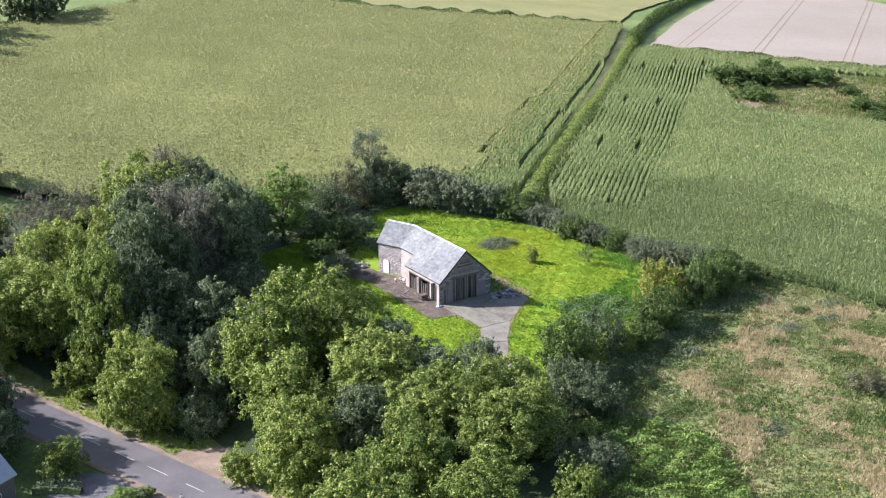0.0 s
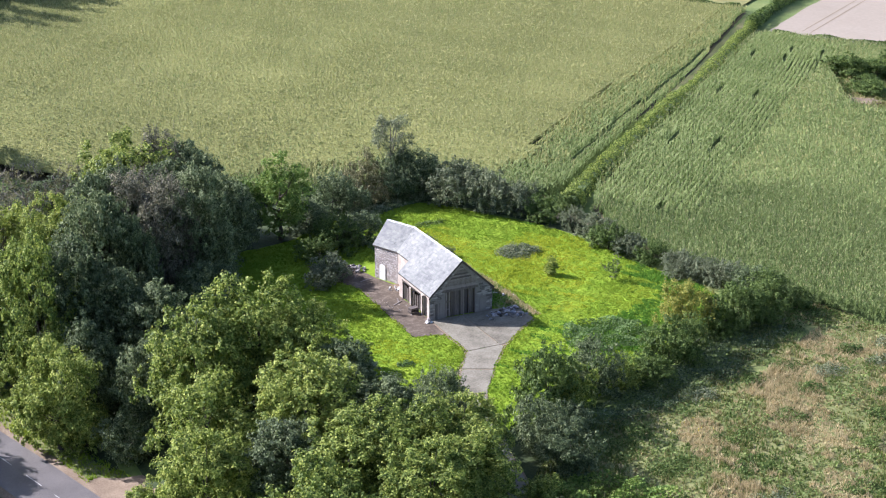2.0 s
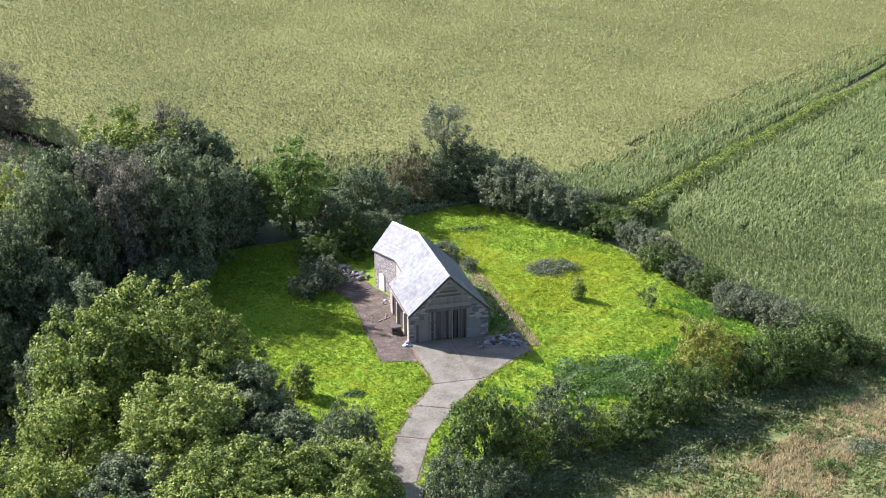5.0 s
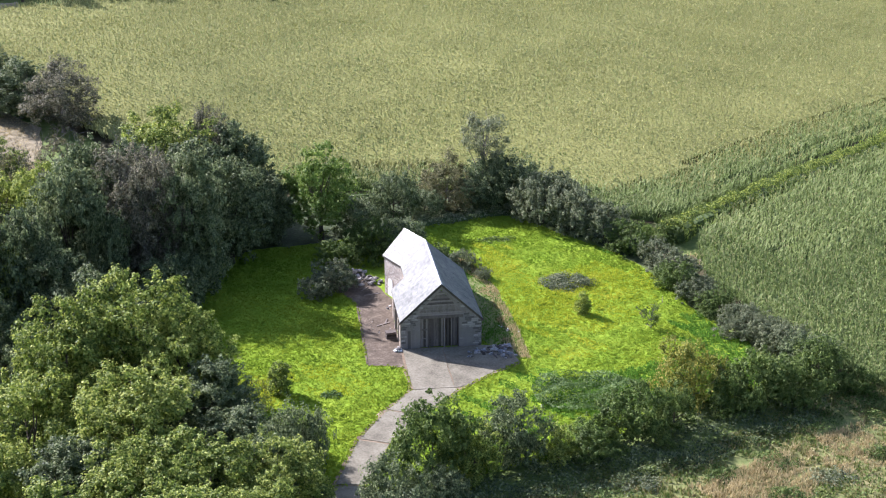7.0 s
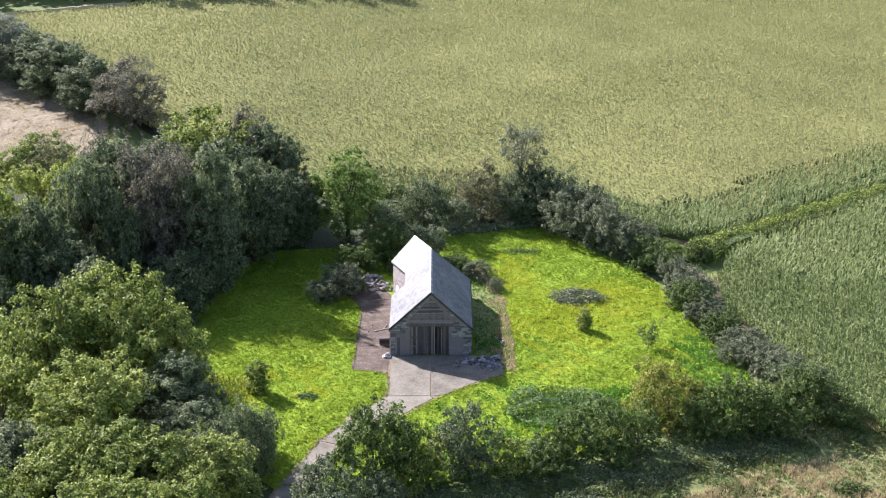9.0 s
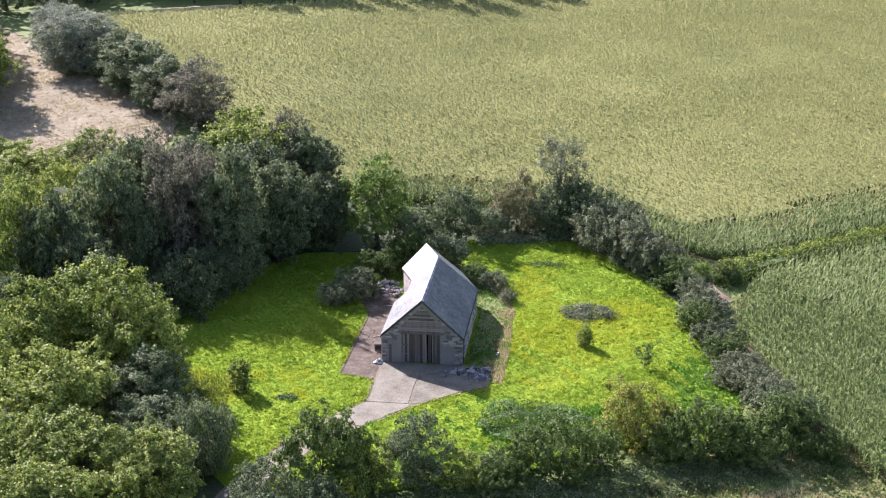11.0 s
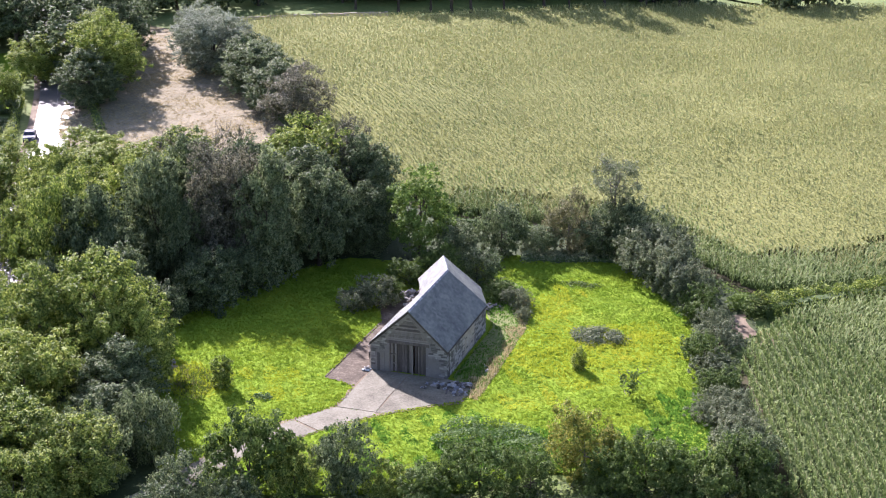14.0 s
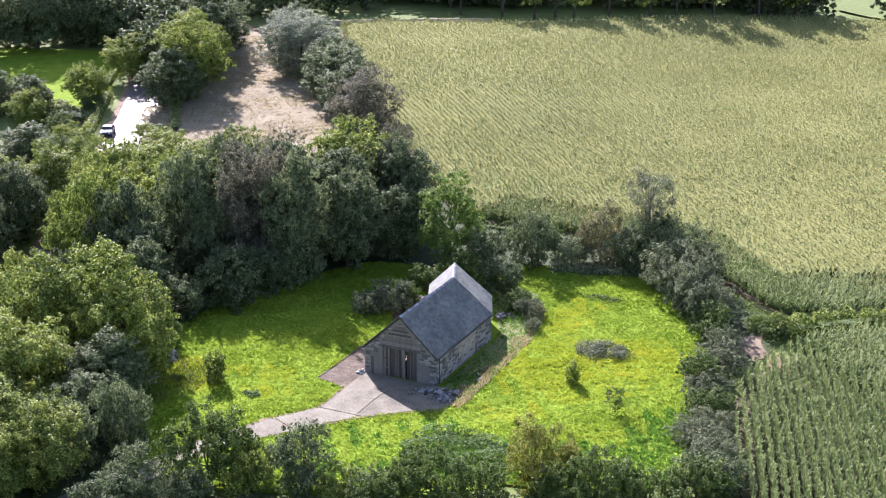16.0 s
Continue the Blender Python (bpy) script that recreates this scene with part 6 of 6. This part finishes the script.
grass("dry_grass", [(32, 24), (35, 23), (39, 18), (36.5, 16.4), (34, 18.6), (31.4, 20)], 9, 0.5, 0.06, M["dry_blade"], "pale dry weeds at the edge of the maize", 49)
weeds("track_weeds", [(24.5, 34.5), (29, 31), (30, 33), (27, 36), (24, 38)], 34, 0.6, 0.1, M["leaf_lime"], "green weeds at the end of the hedge", 47)



# ==== loose things round the barn ====
def heap(name, x, y, rx, ry, h, n, sizes, label, category, seed, mats=("rubble",), z0=0.1):
    """A heap of broken stone, stone by stone."""
    rnd = random.Random(seed)
    e = empty(name, (x, y, gz(x, y) + z0), rnd.uniform(0, 90), label, category)
    shapes = []
    for k in range(6):
        bm = stone_bm(seed * 10 + k, 1.0, rnd.uniform(0.6, 1.0), rnd.uniform(0.35, 0.8))
        me = bpy.data.meshes.new("stone")
        bm.to_mesh(me)
        bm.free()
        me.materials.append(M[mats[k % len(mats)]])
        shapes.append(me)
    for k in range(n):
        a, r = rnd.uniform(0, 6.28), math.sqrt(rnd.random())
        s = rnd.uniform(*sizes)
        o = new("stone", shapes[k % 6])
        o.parent = e
        o.matrix_basis = Matrix.Translation((math.cos(a) * r * rx, math.sin(a) * r * ry, h * max(0, 1 - r * r) * rnd.uniform(0.3, 1.0))) @ Euler((rnd.uniform(-0.5, 0.5), rnd.uniform(-0.5, 0.5), rnd.uniform(0, 6.28))).to_matrix().to_4x4() @ Matrix.Diagonal((s, s, s, 1))
    return e


heap("rubble_heap", 4.9, -1.5, 1.5, 0.9, 0.3, 44, (0.1, 0.34), "dark broken rubble beside the barn's corner", "rubble", 3, ("stone", "slate", "wood_dark"))
heap("rubble_heap", 6.1, -2.8, 0.9, 0.9, 0.15, 22, (0.1, 0.3), "scattered broken slates and stones on the concrete", "rubble", 4, ("rubble", "slate"))
heap("rubble_heap", 2.9, -1.9, 1.2, 0.7, 0.12, 22, (0.08, 0.25), "dark broken slates lying before the barn", "rubble", 5, ("slate", "rubble"))
heap("rubble_scatter", -5.7, 4.6, 1.4, 4.6, 0.0, 44, (0.05, 0.13), "small broken bricks and stones scattered over the yard", "rubble", 13, ("rubble", "dirt", "plaster"), z0=0.1)
heap("rubble_heap", 6.3, -1.0, 0.7, 0.6, 0.4, 20, (0.12, 0.36), "dark heap of slates and stones at the yard's end", "rubble", 14, ("slate", "stone"))
heap("stone_heap", -4.4, -0.35, 0.5, 0.35, 0.3, 16, (0.12, 0.26), "small heap of white stones at the barn's corner", "stones", 6, ("white", "rubble"))
heap("rubble_heap", -5.6, 18.4, 1.5, 1.4, 0.5, 46, (0.15, 0.42), "heap of broken stone and timber behind the barn", "rubble", 7, ("rubble", "stone"))
heap("rubble_heap", -7.0, 20.6, 1.4, 1.2, 0.5, 34, (0.15, 0.45), "heap of grey rubble beneath the shrubs", "rubble", 8, ("stone", "rubble"))
heap("stone_heap", -3.6, 10.4, 0.7, 0.9, 0.35, 20, (0.12, 0.3), "fallen stones against the limewashed wall", "stones", 9, ("rubble", "white"))
heap("stone_heap", -24.6, -5.0, 1.0, 2.4, 0.6, 46, (0.15, 0.4), "pale stone heap at the wood's edge", "stones", 10, ("rubble", "plaster"), z0=0.05)
heap("stone_heap", 7.6, 3.0, 0.4, 2.6, 0.1, 12, (0.1, 0.22), "pale stones lying in the dry grass", "stones", 11, ("white", "rubble"), z0=0.1)
heap("rubble_heap", 2.6, 20.0, 1.1, 0.9, 0.3, 18, (0.15, 0.35), "loose stones behind the barn", "rubble", 12, ("stone", "rubble"))


def crate(x, y, rz):
    e = empty("crate", (x, y, gz(x, y) + 0.1), rz, "rusty brown wooden crate standing in the yard", "crate")
    for zz in (0.02, 0.24, 0.46):
        for yy in (-0.36, 0.36):
            part("slat", boxed(-0.5, 0.5, yy - 0.015, yy + 0.015, zz, zz + 0.17, 0.005), M["wood_dark"], e)
        for xx in (-0.5, 0.5):
            part("slat", boxed(xx - 0.015, xx + 0.015, -0.34, 0.34, zz, zz + 0.17, 0.005), M["wood_dark"], e)
    part("lid", boxed(-0.52, 0.52, -0.38, 0.38, 0.64, 0.68, 0.01), M["wood"], e)
    for xx in (-0.46, 0.46):
        for yy in (-0.32, 0.32):
            part("corner_post", boxed(xx - 0.03, xx + 0.03, yy - 0.03, yy + 0.03, 0, 0.64, 0.005), M["wood_dark"], e)


for k, poly in enumerate([[(-0.15, -9.3), (0.15, -9.3), (0.2, -4.0), (-0.1, -4.0)], [(-4.2, -9.6), (-3.85, -9.6), (-3.8, -3.6), (-4.15, -3.6)], [(-4.2, -9.7), (0.2, -9.8), (0.2, -9.4), (-4.2, -9.35)], [(-6.8, -13.7), (-3.4, -15.3), (-3.4, -14.8), (-6.8, -13.2)]]):
    grass("joint_weeds", poly, 16, 0.14, 0.05, M["blade_lush"], "green weeds growing in a joint of the concrete", 60 + k, where=lambda x, y: np.sin(x * 2.7 + y * 1.9) + 0.6 * np.sin(y * 4.1 - x) > 0.35)
crate(-4.75, 2.9, 8)
for k, (x, y, rz, L) in enumerate([(-5.2, 6.3, 30, 1.6), (-4.8, 7.1, 75, 1.2), (-5.6, 14.6, 15, 1.8), (-6.3, 16.2, 55, 1.5), (5.6, -2.2, 40, 1.7), (4.9, -2.7, 100, 1.4)]):
    bm = boxed(-L / 2, L / 2, -0.07, 0.07, 0, 0.05, 0.01)
    ob = part("timber_plank", bm, M["wood"], None, "loose weathered grey plank on the ground")
    ob.matrix_basis = pose(x, y, gz(x, y) + 0.11, 0, 0, rz)
    tagged(ob, category="plank")
# kerb along the side lawn
kerb = empty("kerb", label="low concrete kerb beside the yard", kind="structure")
for i in range(14):
    a = Vector((-7.62, -3.2)).lerp(Vector((-7.45, 12.0)), i / 14)
    ob = part("kerb_stone", boxed(-0.09, 0.09, 0.01, 1.06, 0, 0.14, 0.015, m=Matrix.Translation((a.x, a.y, gz(a.x, a.y)))), M["yard"], kerb)


# ==== houses, wall, car ====
def cottage(x, y, rz, L, W, eave, rise, label, chimneys=((0.0, 0.0),), windows=(), z=None, pots=2):
    """A stone cottage along its own x axis, with a slated roof, chimneys and windows (side, along, height)."""
    z = gz(x, y) if z is None else z
    e = empty("cottage", (x, y, z - 0.05), rz, label, "house")
    bm = bmesh.new()
    pts = [(-L / 2, -W / 2, 0), (-L / 2, W / 2, 0), (-L / 2, W / 2, eave), (-L / 2, 0, eave + rise - 0.1), (-L / 2, -W / 2, eave)]
    bm.free()
    walls = part("wall", prism(pts, (L, 0, 0)), M["stone"], e)
    for s in (-1, 1):
        o = 0.25
        f = rise / (W / 2)
        pts = [(-L / 2 - o, 0, eave + rise), (L / 2 + o, 0, eave + rise), (L / 2 + o, s * (W / 2 + o), eave - f * o), (-L / 2 - o, s * (W / 2 + o), eave - f * o)]
        part("roof", prism(pts, (0, 0, 0.12)), M["slate"], e, "grey slated slope")
    for cx, cy in chimneys:
        top = eave + rise + 1.15
        c = part("chimney", box(boxed(cx - 0.45, cx + 0.45, cy - 0.32, cy + 0.32, eave, top, 0.02), cx - 0.52, cx + 0.52, cy - 0.39, cy + 0.39, top - 0.2, top - 0.05, 0.02), M["stone"], e, "stone chimney stack")
        for k in range(pots):
            px = cx + (k - (pots - 1) / 2) * 0.4
            part("chimney_pot", tube(bmesh.new(), [(px, cy, top - 0.02), (px, cy, top + 0.4)], [0.13, 0.1], 8), M["rubble"], c)
    for side, al, zz in windows:
        if side in (-1, 1):
            m = pose(al, side * (W / 2 + 0.005), zz, 0, 0, 0 if side < 0 else 180)
        else:
            m = pose((L / 2 + 0.005) * (1 if side == 2 else -1), al, zz, 0, 0, 90 if side == 2 else -90)
        w = part("window", boxed(-0.42, 0.42, -0.03, 0.02, -0.5, 0.5, m=m), M["glass"], e, "white-framed window")
        for a in ((-0.48, -0.42, -0.56, 0.56), (0.42, 0.48, -0.56, 0.56), (-0.42, 0.42, 0.5, 0.56), (-0.42, 0.42, -0.56, -0.5), (-0.03, 0.03, -0.5, 0.5), (-0.42, 0.42, -0.03, 0.03)):
            part("window_frame", boxed(a[0], a[1], -0.06, 0.01, a[2], a[3], m=m), M["white"], w)
    return e


cottage(-69.3, -10.4, 28, 8.0, 5.5, 3.2, 2.4, "stone cottage with a dark slate roof and white window", ((3.2, 0.0),), ((2, -0.6, 1.9), (-1, 1.5, 1.3), (-1, -1.5, 1.3)))
cottage(-55.85, -35.5, 70, 9.0, 6.0, 3.0, 2.6, "stone cottage with a pot-topped chimney by the road", ((4.1, 0.0),), ((-1, 0, 1.4),))


def field_wall(points, h, w, label, mat):
    e = empty("field_wall", label=label, category="wall")
    line = spline(points, 1.1)
    for i, (a, b) in enumerate(zip(line, line[1:])):
        d = b - a
        m = Matrix.Translation((a.x, a.y, gz(a.x, a.y) - 0.05)) @ Euler((0, 0, math.atan2(d.y, d.x))).to_matrix().to_4x4()
        part("stone_block", boxed(0.01, d.length - 0.01, -w / 2, w / 2, 0, h + 0.06 * math.sin(i * 1.9), 0.03, m=m), mat, e)


field_wall([(-88, 141), (-78, 147.5), (-68, 153), (-60, 157)], 1.0, 0.5, "pale low stone wall beyond the maize", M["plaster"])


def car(x, y, rz):
    z = gz(x, y) + 0.1
    e = empty("car", (x, y, z), rz, "dark blue hatchback car on the asphalt road", "car")
    prof = [(-2.0, 0.35), (-2.05, 0.7), (-1.95, 0.95), (-1.5, 1.0), (-1.0, 1.05), (-0.45, 1.42), (0.9, 1.46), (1.55, 1.1), (1.95, 0.98), (2.02, 0.6), (1.98, 0.32)]
    bm = prism([(px, -0.85, pz) for px, pz in prof], (0, 1.7, 0))
    for v in bm.verts:
        if v.co.z > 1.2:
            v.co.y *= 0.78
    bmesh.ops.bevel(bm, geom=bm.edges[:], offset=0.05, segments=2, affect="EDGES")
    part("body", bm, M["car"], e)
    part("windscreen", prism([(-0.96, -0.66, 1.09), (-0.5, -0.58, 1.40), (-0.5, 0.58, 1.40), (-0.96, 0.66, 1.09)], (-0.03, 0, 0.02)), M["glass"], e)
    part("rear_window", prism([(0.95, -0.58, 1.44), (1.48, -0.66, 1.14), (1.48, 0.66, 1.14), (0.95, 0.58, 1.44)], (0.03, 0, 0.02)), M["glass"], e)
    for s in (-1, 1):
        part("side_window", prism([(-0.8, s * 0.80, 1.06), (-0.4, s * 0.70, 1.36), (0.85, s * 0.70, 1.38), (1.3, s * 0.80, 1.08)], (0, s * 0.03, 0)), M["glass"], e)
        part("headlight", boxed(-2.06, -1.9, s * 0.62 - 0.16, s * 0.62 + 0.16, 0.68, 0.84, 0.02), M["white"], e)
        part("tail_light", boxed(1.92, 2.04, s * 0.66 - 0.12, s * 0.66 + 0.12, 0.75, 0.95, 0.02), M["rubble"], e)
        for wx in (-1.25, 1.25):
            w = part("wheel", tube(bmesh.new(), [(wx, s * 0.72, 0.31), (wx, s * 0.9, 0.31)], [0.31, 0.31], 16), M["tyre"], e)
            part("rim", tube(bmesh.new(), [(wx, s * 0.895, 0.31), (wx, s * 0.915, 0.31)], [0.2, 0.18], 12), M["metal"], w)
car(-80.6, 58.4, 118)
